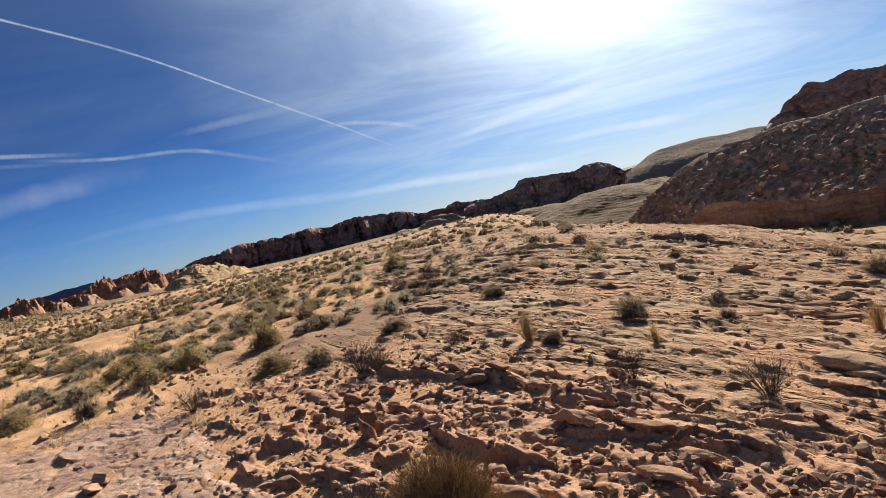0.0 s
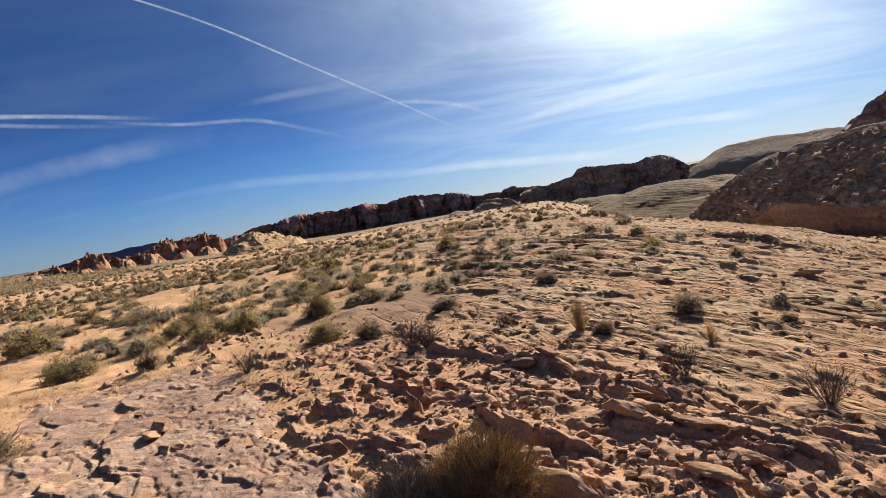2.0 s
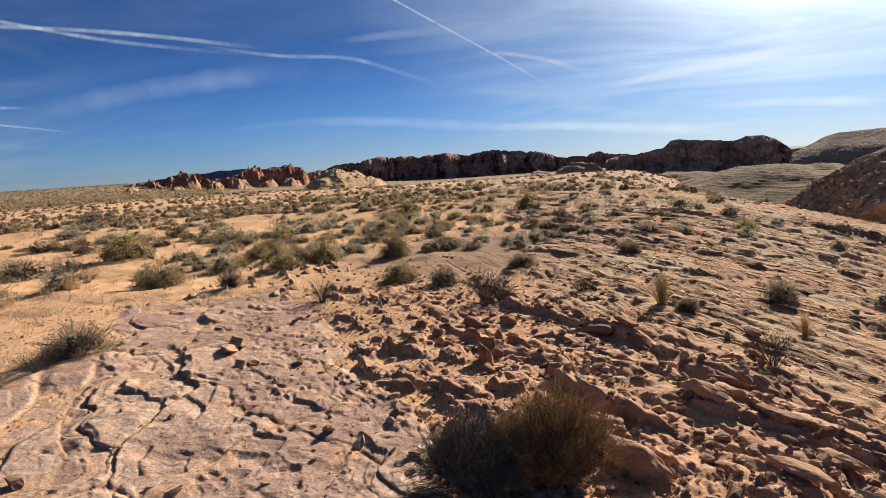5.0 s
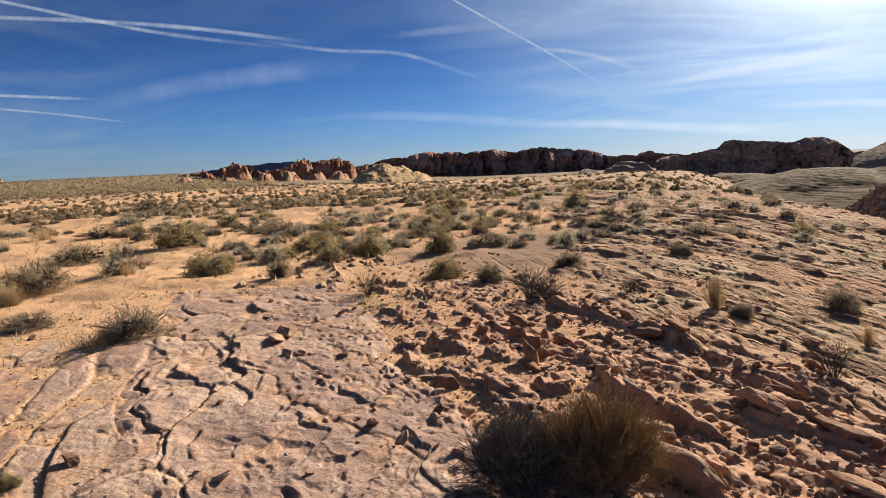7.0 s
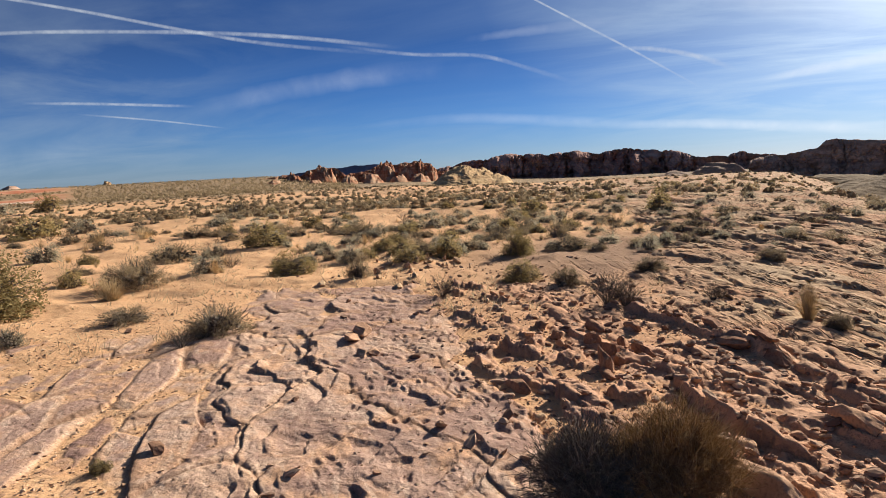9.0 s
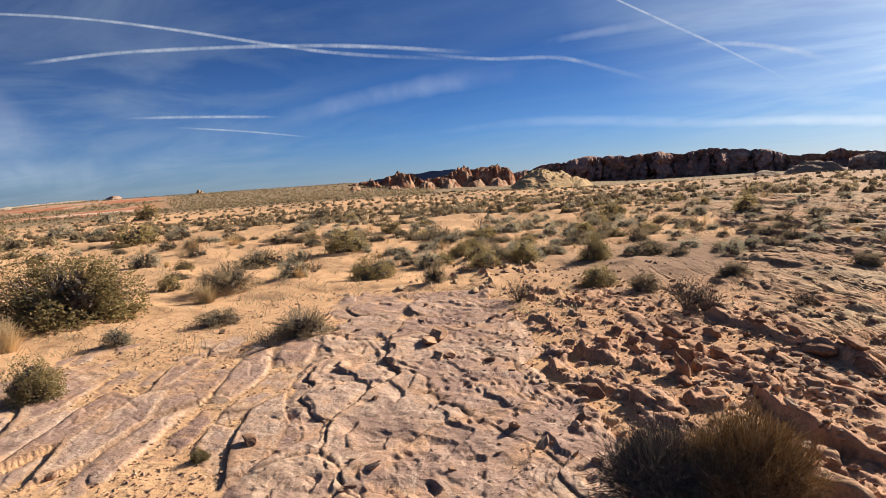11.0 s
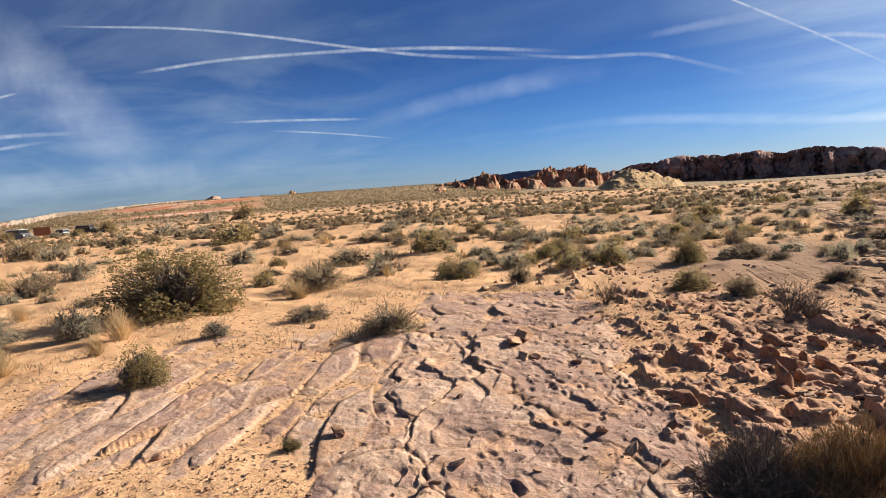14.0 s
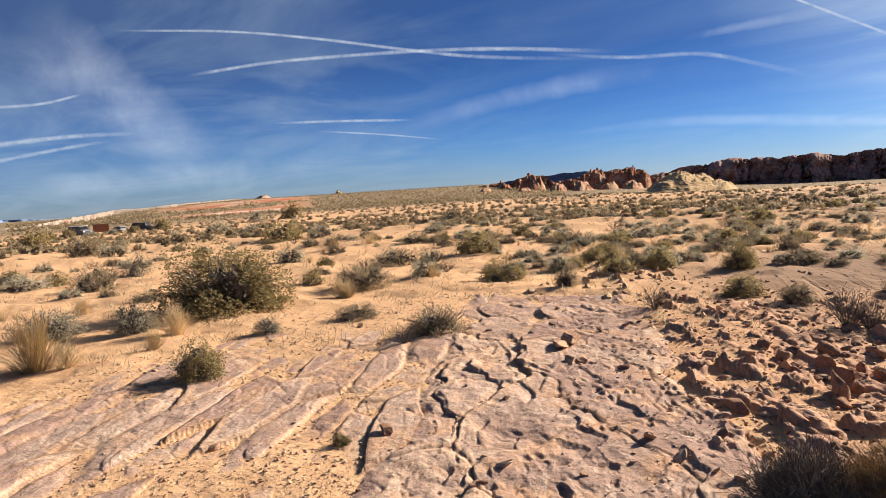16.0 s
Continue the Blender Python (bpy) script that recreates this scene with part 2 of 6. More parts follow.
def leaf_material(name, a, b, c, rough=0.75, thin=0.0):
    """Stems and leaves: three colours mixed leaf by leaf, and plant by plant."""
    mat, tr, bsdf = material(name, rough)
    geo, info = tr.nodes.new("ShaderNodeNewGeometry"), tr.nodes.new("ShaderNodeObjectInfo")
    col = ramp(tr, geo.outputs["Random Per Island"], (0.0, a), (0.5, b), (1.0, c))
    tone = ramp(tr, info.outputs["Random"], (0.0, 0.72), (1.0, 1.2))
    col = mixed(tr, 1.0, col, tone, "MULTIPLY")
    tr.links.new(col, bsdf.inputs["Base Color"])
    if thin:
        through_leaf = tr.nodes.new("ShaderNodeBsdfTranslucent")
        tr.links.new(col, through_leaf.inputs[0])
        both = tr.nodes.new("ShaderNodeMixShader")
        both.inputs[0].default_value = thin
        tr.links.new(bsdf.outputs[0], both.inputs[1])
        tr.links.new(through_leaf.outputs[0], both.inputs[2])
        tr.links.new(both.outputs[0], tr.nodes["Material Output"].inputs[0])
    return mat


M_GROUND = ground_material()
M_STONE = stone_material("sandstone_pink", (0.36, 0.205, 0.128), (0.56, 0.35, 0.22), (0.50, 0.27, 0.15))
M_STONE_TAN = stone_material("sandstone_tan", (0.38, 0.24, 0.14), (0.62, 0.44, 0.27), (0.46, 0.26, 0.15))
M_STONE_DARK = stone_material("sandstone_varnished", (0.20, 0.105, 0.065), (0.40, 0.23, 0.14), (0.38, 0.19, 0.11))
M_DARK_CLIFF = cliff_material("dark_red_cliff", (0.313, 0.173, 0.133), (0.491, 0.286, 0.219), (0.567, 0.404, 0.311), 22)
M_RED_CLIFF = cliff_material("red_cliff", (0.279, 0.107, 0.0574), (0.41, 0.18, 0.0984), (0.492, 0.262, 0.148), 9, (0.508, 0.361, 0.23), 0.56)
M_RIDGE = cliff_material("brown_ridge", (0.333, 0.203, 0.142), (0.514, 0.328, 0.233), (0.669, 0.454, 0.324), 18)
M_SLICK = cliff_material("slickrock_dome", (0.279, 0.183, 0.129), (0.386, 0.268, 0.183), (0.493, 0.354, 0.246), 14)
M_YELLOW = cliff_material("yellow_dome", (0.33, 0.195, 0.095), (0.52, 0.35, 0.18), (0.62, 0.44, 0.245), 9, (0.46, 0.255, 0.14), 0.6)
M_RUBBLE = cliff_material("rubble_slope", (0.281, 0.177, 0.114), (0.514, 0.336, 0.217), (0.7, 0.504, 0.326), 2.5)
M_CRAG = cliff_material("crag_rock", (0.319, 0.186, 0.133), (0.493, 0.307, 0.222), (0.645, 0.433, 0.317), 7)
M_WALL = cliff_material("overhang_wall", (0.231, 0.134, 0.0908), (0.383, 0.248, 0.167), (0.501, 0.35, 0.242), 3)
M_WHITE = cliff_material("white_slickrock", (0.24, 0.176, 0.128), (0.352, 0.272, 0.208), (0.448, 0.368, 0.288), 30, (0.4, 0.216, 0.136), 0.6)
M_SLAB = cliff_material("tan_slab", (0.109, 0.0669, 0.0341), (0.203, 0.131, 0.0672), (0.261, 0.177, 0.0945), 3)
M_CREAM = cliff_material("cream_knoll", (0.28, 0.14, 0.08), (0.44, 0.28, 0.17), (0.54, 0.39, 0.26), 9, (0.36, 0.15, 0.08), 0.52)
# distance haze of both far ranges is put into these base colours
M_BLUE_HAZE = plain_material("far_mountain", (0.115, 0.135, 0.185), 1.0, 0, 0.25, 0.004)
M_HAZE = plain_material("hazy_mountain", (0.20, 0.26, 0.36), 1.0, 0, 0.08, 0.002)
L_SAGE = leaf_material("sage_leaves", (0.20, 0.150, 0.092), (0.31, 0.235, 0.142), (0.44, 0.34, 0.21), thin=0.4)
L_FAR = leaf_material("far_scrub_leaves", (0.19, 0.14, 0.080), (0.29, 0.215, 0.125), (0.41, 0.305, 0.18), thin=0.4)
L_GREEN = leaf_material("creosote_leaves", (0.215, 0.16, 0.072), (0.33, 0.25, 0.11), (0.47, 0.365, 0.175), thin=0.42)
L_STRAW = leaf_material("straw_blades", (0.54, 0.41, 0.24), (0.68, 0.53, 0.33), (0.80, 0.66, 0.44), thin=0.55)
L_BROWN = leaf_material("rusty_stems", (0.22, 0.135, 0.068), (0.46, 0.31, 0.165), (0.74, 0.57, 0.35), thin=0.5)
L_DEAD = leaf_material("dead_twigs", (0.070, 0.056, 0.045), (0.125, 0.102, 0.082), (0.23, 0.19, 0.152))
L_TWIG = leaf_material("grey_twigs", (0.105, 0.085, 0.068), (0.18, 0.148, 0.115), (0.29, 0.24, 0.19))

# ---------------------------------------------------------------- shape of the land
def sm(v, a, b):
    t = np.clip((np.asarray(v, float) - a) / (b - a), 0, 1)
    return t * t * (3 - 2 * t)


def hashed(xi, yi, seed):
    h = (xi * 374761393 + yi * 668265263 + seed * 974711) & 0xFFFFFFFF
    h = ((h ^ (h >> 13)) * 1274126177) & 0xFFFFFFFF
    return h ^ (h >> 16)


def perlin(x, y, seed=0):
    x, y = np.asarray(x, float), np.asarray(y, float)
    xi, yi = np.floor(x).astype(np.int64), np.floor(y).astype(np.int64)
    u, v = x - xi, y - yi
    su, sv = u * u * u * (u * (u * 6 - 15) + 10), v * v * v * (v * (v * 6 - 15) + 10)

    def corner(i, j):
        a = (hashed(xi + i, yi + j, seed) & 4095) * (2 * np.pi / 4096)
        return np.cos(a) * (u - i) + np.sin(a) * (v - j)

    a, b, c, d = corner(0, 0), corner(1, 0), corner(0, 1), corner(1, 1)
    return ((a + su * (b - a)) + sv * ((c + su * (d - c)) - (a + su * (b - a)))) * 1.4


def fbm(x, y, octaves=4, seed=0, gain=0.5):
    total, amp = 0.0, 1.0
    for k in range(octaves):
        total = total + amp * perlin(x, y, seed + 17 * k)
        x, y, amp = x * 2.03 + 3.7, y * 2.03 - 1.9, amp * gain
    return total


def cells(x, y, seed=0):
    """Distances to the two nearest cell centres, a random number for the cell, and how far across it a point lies."""
    x, y = np.asarray(x, float), np.asarray(y, float)
    xi, yi = np.floor(x).astype(np.int64), np.floor(y).astype(np.int64)
    f1, f2, who, off = np.full(x.shape, 9.0), np.full(x.shape, 9.0), np.zeros(x.shape), np.zeros(x.shape)
    for i in (-1, 0, 1):
        for j in (-1, 0, 1):
            h = hashed(xi + i, yi + j, seed)
            cx, cy = xi + i + (h & 255) / 255.0, yi + j + ((h >> 8) & 255) / 255.0
            d = np.hypot(x - cx, y - cy)
            closer = d < f1
            f2 = np.where(closer, f1, np.minimum(f2, d))
            who = np.where(closer, ((h >> 16) & 255) / 255.0, who)
            off = np.where(closer, x - cx, off)
            f1 = np.where(closer, d, f1)
    return f1, f2, who, off


def macro(x, y):
    """The large lie of the land: a low rise under the eye, a wash at its foot on one side, a plain on the other."""
    x, y = np.asarray(x, float), np.asarray(y, float)
    r, az = np.hypot(x, y), np.degrees(np.arctan2(x, y))
    front = sm(az, -34, -16)
    plain = -1.2 * sm(r, 12, 110) - (2.4 + 9 * front) * sm(r, 110, 420) - 4.0 * sm(r, 420, 3000)
    wash = -4.9 * sm(x + 1 - 0.01 * y, 0, 23) - 2.4 * sm(y, 26, 62) * sm(x, -5, 7)
    z = plain * (1 - 0.6 * sm(x, 0, 12) * (1 - sm(r, 90, 220))) + np.maximum(wash, -5.0) * (1 - 0.4 * sm(r, 150, 500))
    hill = 13.0 * np.exp(-((r - 900) / 280) ** 2) * sm(az, -82, -62) * (1 - sm(az, -44, -34))
    z = z - 1.1 * sm(r, 106, 134) * (1 - sm(az, -67, -61)) * (1 - sm(r, 200, 420))
    return z + hill + 0.25 * fbm(x / 9, y / 9, 3, 5) * sm(r, 9, 40)


EDGE_Y = (-6, 0.9, 3.6, 5.2, 7.0, 8.2, 9.2, 11, 13.7, 25, 47, 90, 160)
EDGE_X = (-7.0, -7.2, -7.8, -8.2, -7.6, -5.5, -2.6, -1.8, -2.1, -6, -15, -35, -60)

table_rng = np.random.default_rng(4)
step_at = np.cumsum(table_rng.uniform(0.22, 0.85, 160)) - 24
step_high = table_rng.uniform(0.2, 1.0, 160) ** 1.6
S_AXIS = np.linspace(-22, 58, 8001)
which = np.clip(np.searchsorted(step_at, S_AXIS) - 1, 0, 158)
gap = step_at[which + 1] - step_at[which]
along = (S_AXIS - step_at[which]) / gap
TERRACE = step_high[which] * sm(S_AXIS - step_at[which], 0, 0.045) * (1 - along) ** 0.8


def masks(x, y):
    """How far the ground is bare rock, tan rock, brown dirt, red badland and distant scrub."""
    x, y = np.asarray(x, float), np.asarray(y, float)
    r, az = np.hypot(x, y), np.degrees(np.arctan2(x, y))
    edge = np.interp(y, EDGE_Y, EDGE_X)
    wobble = fbm(x / 1.6, y / 1.6, 4, 31) * (0.55 + 0.02 * r)
    rock = sm(x - edge + wobble, -0.35, 0.45) * (1 - sm(r, 90, 170) * (1 - sm(az, -20, -4)))
    tan = sm(0.78 * x + 0.62 * y + 0.6 * fbm(x / 2.2, y / 2.2, 3, 8), 2.2, 5.0)
    dirt = np.exp(-(((x + 2.9) / 3.0) ** 2 + ((y - 12.4) / 3.4) ** 2) ** 2) * (1 - 0.5 * rock)
    red = sm(r, 300, 420) * (1 - sm(r, 800, 900)) * sm(az, -72, -67) * (1 - sm(az, -60, -56)) * sm(fbm(x / 120, y / 120, 3, 3), -0.25, 0.1)
    litter = 0.5 * sm(r, 17, 55) * (1 - rock) * sm(fbm(x / (3 + 0.08 * r), y / (3 + 0.08 * r), 4, 35), -0.25, 0.3) * sm(az, -64, -40)
    scrub = np.maximum(sm(r, 150, 300), litter) * (1 - red)
    return rock, tan, dirt, red, scrub


def plates(s, q, along_s, along_q, seed):
    """Broken plates of rock: metres to the nearest joint, three random numbers for each plate, and the offsets from its middle."""
    u, v = s / along_s, q / along_q
    ui, vi = np.floor(u).astype(np.int64), np.floor(v).astype(np.int64)
    f1, f2 = np.full(u.shape, 9.0), np.full(u.shape, 9.0)
    who, du, dv = np.zeros(u.shape, np.int64), np.zeros(u.shape), np.zeros(u.shape)
    for i in (-1, 0, 1):
        for j in (-1, 0, 1):
            h = hashed(ui + i, vi + j, seed)
            a, b = u - (ui + i + (h & 255) / 255.0), v - (vi + j + ((h >> 8) & 255) / 255.0)
            d = np.hypot(a, b)
            closer = d < f1
            f2 = np.where(closer, f1, np.minimum(f2, d))
            who, du, dv = np.where(closer, h, who), np.where(closer, a, du), np.where(closer, b, dv)
            f1 = np.where(closer, d, f1)
    r1, r2, r3 = ((who >> k & 255) / 255.0 for k in (16, 4, 11))
    return (f2 - f1) * 0.5 * along_s, r1, r2, r3, du * along_s, dv * along_q


def ledge(s, q, at, slope, q0, q1, high, back):
    """One ledge: a broken face towards the eye at s = at, a top that falls back behind it, between q0 and q1."""
    d = s - at - slope * (q - q0)
    return high * sm(d, 0, 0.05) * np.exp(-np.maximum(d, 0) / back) * sm(q, q0 - 0.15, q0 + 0.2) * (1 - sm(q, q1 - 0.2, q1 + 0.15))


def bedrock(x, y, s, q, r):
    """The top of the bare rock near the eye, its plate number, its joints and its rims."""
    bend = fbm(x / 1.1, y / 1.1, 3, 23)
    wave = fbm(x / 0.34, y / 0.34, 3, 24)
    slow = fbm(x / 2.4, y / 2.4, 1, 25)
    ss, qq = s + 0.16 * bend + 0.035 * wave, q + 0.22 * fbm(s / 1.2, q / 1.2, 2, 26) + 0.05 * fbm(x / 0.3, y / 0.3, 2, 28)
    w = s + 0.30 * bend
    cut = [sm(w, a, b) for a, b in ((-1.15, -0.8), (-0.05, 0.15), (1.1, 1.4), (2.0, 2.4), (4.2, 4.9))]
    leaf, slab, pit, rub, led, tan = (1 - cut[0], cut[0] * (1 - cut[1]), cut[1] * (1 - cut[2]), cut[2] * (1 - cut[3]), cut[3] * (1 - cut[4]), cut[4])
    grit = fbm(x / 0.15, y / 0.15, 2, 63, 0.6)
    swell = fbm(x / 0.55, y / 0.55, 3, 61)
    e4, d1, d2, d3, _, _ = plates(ss, qq, 0.068, 0.085, 47)
    # leaf-shaped plates that dip gently, with curved laminae
    e1, p1, p2, p3, ds, dq = plates(s + 0.22 * slow + 0.012 * wave, q + 0.25 * slow, 0.34, 1.3, 29)
    e2, a1, a2, a3, bs, bq = plates(ss, qq, 0.72, 1.15, 41)
    e3, c1, c2, c3, cs, cq = plates(ss, qq + 0.5 * ss, 0.21, 0.36, 43)
    crumb = sm(fbm(x / 0.75, y / 0.75, 3, 51), -0.12, 0.16)
    lamina = np.interp((ss + 0.10 * bend + 0.05 * swell) * 4.5, S_AXIS, TERRACE) * sm(fbm(s / 0.6, q / 1.6, 2, 31), -0.2, 0.2)
    z_leaf = 0.028 + 0.034 * (p1 - 0.45) - ds * (0.05 * p2 - 0.02) + dq * 0.03 * (p3 - 0.5) + 0.007 * lamina + 0.004 * wave - (0.004 + 0.022 * (p3 > 0.45)) * np.exp(-(e1 / (0.008 + 0.03 * (p3 > 0.45))) ** 2) + crumb * ((c1 - 0.5) * 0.012 - 0.006 * np.exp(-(e3 / 0.008) ** 2))
    # broad convex slabs, split by deep joints
    z_slab = 0.030 + 0.022 * a1 + 0.006 * (1 - np.exp(-e2 / 0.03)) - bs * 0.04 * a2 + bq * 0.05 * (a3 - 0.5) + 0.016 * swell + 0.012 * lamina - 0.008 * np.exp(-(e2 / 0.008) ** 2)
    z_slab = z_slab + crumb * ((c1 - 0.5) * 0.030 - cs * 0.16 * c2 - 0.006 * np.exp(-(e3 / 0.007) ** 2) + (d1 - 0.5) * 0.008)
    # flat slab eaten by pits
    eaten = sm(fbm(x / 0.6, y / 0.6, 2, 67), -0.18, 0.12)
    z_pit = 0.045 + 0.008 * (a1 - 0.5) - bs * 0.012 + 0.010 * swell + 0.008 * lamina - 0.026 * (d1 > 0.62) * sm(e4, 0.002, 0.014) * d2 * eaten
    z_pit = z_pit - 0.006 * np.exp(-(e2 / 0.008) ** 2) + crumb * ((c1 - 0.5) * 0.022 - cs * 0.08 * c2)
    # broken blocks, tipped every way
    e5, g1, g2, g3, gs, gq = plates(ss + 0.04 * wave, qq, 0.27, 0.44, 53)
    z_rub = 0.13 * np.maximum(g1 - 0.35, -0.2) + gs * 0.55 * (g2 - 0.62) + gq * 0.20 * (g3 - 0.5) + 0.05 * (c1 - 0.5) - cs * 0.35 * (c2 - 0.3) - 0.03 * np.exp(-(e5 / 0.010) ** 2) - 0.02 * np.exp(-(e3 / 0.008) ** 2) + (d1 - 0.5) * 0.030 - 0.010 * np.exp(-(e4 / 0.006) ** 2)
    # long ledges with a steep broken face towards the eye
    run = ss + 0.05 * fbm(q / 0.9, s / 0.5, 3, 71)
    t1 = np.interp(run * 1.25 + 3.1, S_AXIS, TERRACE) * sm(fbm(s / 0.8, q / 2.6, 3, 21), -0.35, 0.15)
    t2 = np.interp(run * 2.7 + 7.3, S_AXIS, TERRACE) * sm(fbm(s / 0.5, q / 1.7, 3, 22), -0.25, 0.25)
    own = ledge(run, q, 3.52, -0.10, 4.7, 6.9, 0.15, 0.30) + ledge(run, q, 3.20, -0.22, 2.1, 3.6, 0.17, 0.34) + ledge(run, q, 3.60, 0.0, 3.3, 4.2, 0.14, 0.26)
    own = own + ledge(run, q, 2.32, -0.14, 1.9, 3.4, 0.07, 0.42) + ledge(run, q, 2.80, -0.12, 1.5, 3.0, 0.07, 0.3)
    e6, k1, k2, k3, ks, kq = plates(ss, qq, 0.30, 1.5, 59)
    bite = 0.55 + 0.9 * k1
    z_led = -0.01 + 0.048 * t1 * bite + 0.040 * t2 * bite + own * (0.40 + 0.5 * k1) + (k2 - 0.5) * 0.025 + kq * 0.025 * (k3 - 0.5) + 0.022 * swell - 0.03 * np.exp(-(e6 / 0.010) ** 2)
    z_led = z_led + 0.018 * np.abs(wave) + (0.25 + 0.75 * crumb) * ((c1 - 0.5) * 0.034 - cs * 0.16 * c2 - 0.012 * np.exp(-(e3 / 0.008) ** 2)) + (0.3 + 0.7 * crumb) * (d1 - 0.5) * 0.018
    # tan pavement of thin beds
    t3 = np.interp(run * 3.6 - 15, S_AXIS, TERRACE) * sm(fbm(s / 0.5, q / 3.6, 3, 27), -0.3, 0.2)
    z_tan = 0.02 + 0.030 * t1 + 0.030 * t2 + 0.034 * t3 + 0.03 * swell * (0.4 + 0.6 * crumb) + (k2 - 0.5) * (0.025 + 0.03 * sm(r, 7, 14)) - 0.02 * np.exp(-(e6 / 0.012) ** 2) + (0.3 + 0.7 * crumb) * ((c1 - 0.5) * (0.03 + 0.02 * sm(r, 7, 14)) - cs * 0.15 * c2)
    top = leaf * z_leaf + slab * z_slab + pit * z_pit + rub * z_rub + led * z_led + tan * z_tan
    top = top + grit * (0.004 + 0.004 * (slab + pit) + 0.010 * (rub + led) + 0.007 * tan) + 0.006 * np.abs(perlin(x / 0.06, y / 0.06, 65)) * (rub + led + 0.5 * tan)
    number = np.where(leaf > 0.5, 0.75 * p1, np.where(slab + pit > 0.5, 0.25 + 0.5 * a1, np.where(rub > 0.5, g1, k1)))
    gap = leaf * np.exp(-(e1 / 0.02) ** 2) + (slab + pit) * np.exp(-(e2 / 0.014) ** 2) + rub * np.exp(-(e5 / 0.016) ** 2) + led * np.exp(-(e6 / 0.014) ** 2)
    rim = leaf * np.exp(-((e1 - 0.024) / 0.024) ** 2) * (0.3 + 0.7 * (p2 > 0.4)) + 0.6 * slab * np.exp(-((e2 - 0.03) / 0.03) ** 2)
    fill = 0.017 * leaf + 0.002 * slab - 0.02 * pit + 0.018 * rub - 0.015 * led + 0.008 * tan
    return top, number, np.clip(gap, 0, 1), np.clip(rim, 0, 1), fill


def relief(x, y):
    """The height of the ground, the number of the plate, its joints and rims, and how far it is bare rock."""
    x, y = np.asarray(x, float), np.asarray(y, float)
    shape = x.shape
    x, y = x.ravel(), y.ravel()
    r = np.hypot(x, y)
    rock, tan = masks(x, y)[:2]
    s, q = 0.78 * x + 0.62 * y, -0.62 * x + 0.78 * y
    top, number, gap, rim, fill = (np.zeros(x.shape) for _ in range(5))
    near = r < 34
    if near.any():
        found = bedrock(x[near], y[near], s[near], q[near], r[near])
        fade = 1 - sm(r[near], 24, 34)
        for whole, piece in zip((top, number, gap, rim, fill), found):
            whole[near] = piece * fade if whole is not number else piece
    # thicker beds of the slope beyond
    warp = 0.5 * fbm(s / 3.0, q / 7.0, 3, 11)
    far = sm(r, 8, 20) * tan
    b1 = np.interp((s + warp) / 1.9 + 2.0, S_AXIS, TERRACE) * sm(fbm(s / 2.2, q / 9.0, 3, 13), -0.35, 0.2)
    b2 = np.interp((s + 1.3 * warp) / 0.85 - 4.0, S_AXIS, TERRACE) * sm(fbm(s / 1.3, q / 6.0, 3, 14), -0.3, 0.25)
    b3 = np.interp((s + 1.1 * warp) / 0.42 + 3.0, S_AXIS, TERRACE) * sm(fbm(s / 0.9, q / 4.0, 3, 16), -0.3, 0.25) * (1 - sm(r, 40, 70))
    top = top + far * (0.16 * b1 + 0.10 * b2 + 0.07 * b3) + 0.02 * sm(r, 24, 34)
    loose = fbm(x / 1.5, y / 1.5, 3, 71)
    deep = 0.022 * loose + 0.007 * fbm(x / 0.2, y / 0.2, 2, 73) * (r < 40)
    level = fill + deep + 0.035 * sm(q, 5.8, 9.0) * (1 - tan) - 0.02 * far
    top = top - 0.40 * (1 - rock)
    bare = sm(top - level, -0.004, 0.008)
    z = np.maximum(top, level) + 0.05 * loose * (1 - rock)
    z = macro(x, y) + z - 0.05
    return tuple(v.reshape(shape) for v in (z, number, gap * bare, rim * bare, bare))


def height(x, y):
    return relief(x, y)[0]


# ---- end of the land


def mesh_from(name, verts, faces, mat, smooth=True):
    me = bpy.data.meshes.new(name)
    verts, faces = np.asarray(verts, np.float32), np.asarray(faces, np.int32)
    n, k = faces.shape
    me.vertices.add(len(verts))
    me.vertices.foreach_set("co", verts.ravel())
    me.loops.add(n * k)
    me.loops.foreach_set("vertex_index", faces.ravel())
    me.polygons.add(n)
    me.polygons.foreach_set("loop_start", np.arange(0, n * k, k, dtype=np.int32))
    me.polygons.foreach_set("use_smooth", np.full(n, smooth))
    me.materials.append(mat)
    me.update(calc_edges=True)
    return me


def grid_faces(rows, cols, wrap=False):
    a = np.arange(rows * cols).reshape(rows, cols)
    b = np.roll(a, -1, axis=1)
    if not wrap:
        a, b = a[:, :-1], b[:, :-1]
    return np.stack([a[:-1], b[:-1], b[1:], a[1:]], -1).reshape(-1, 4)


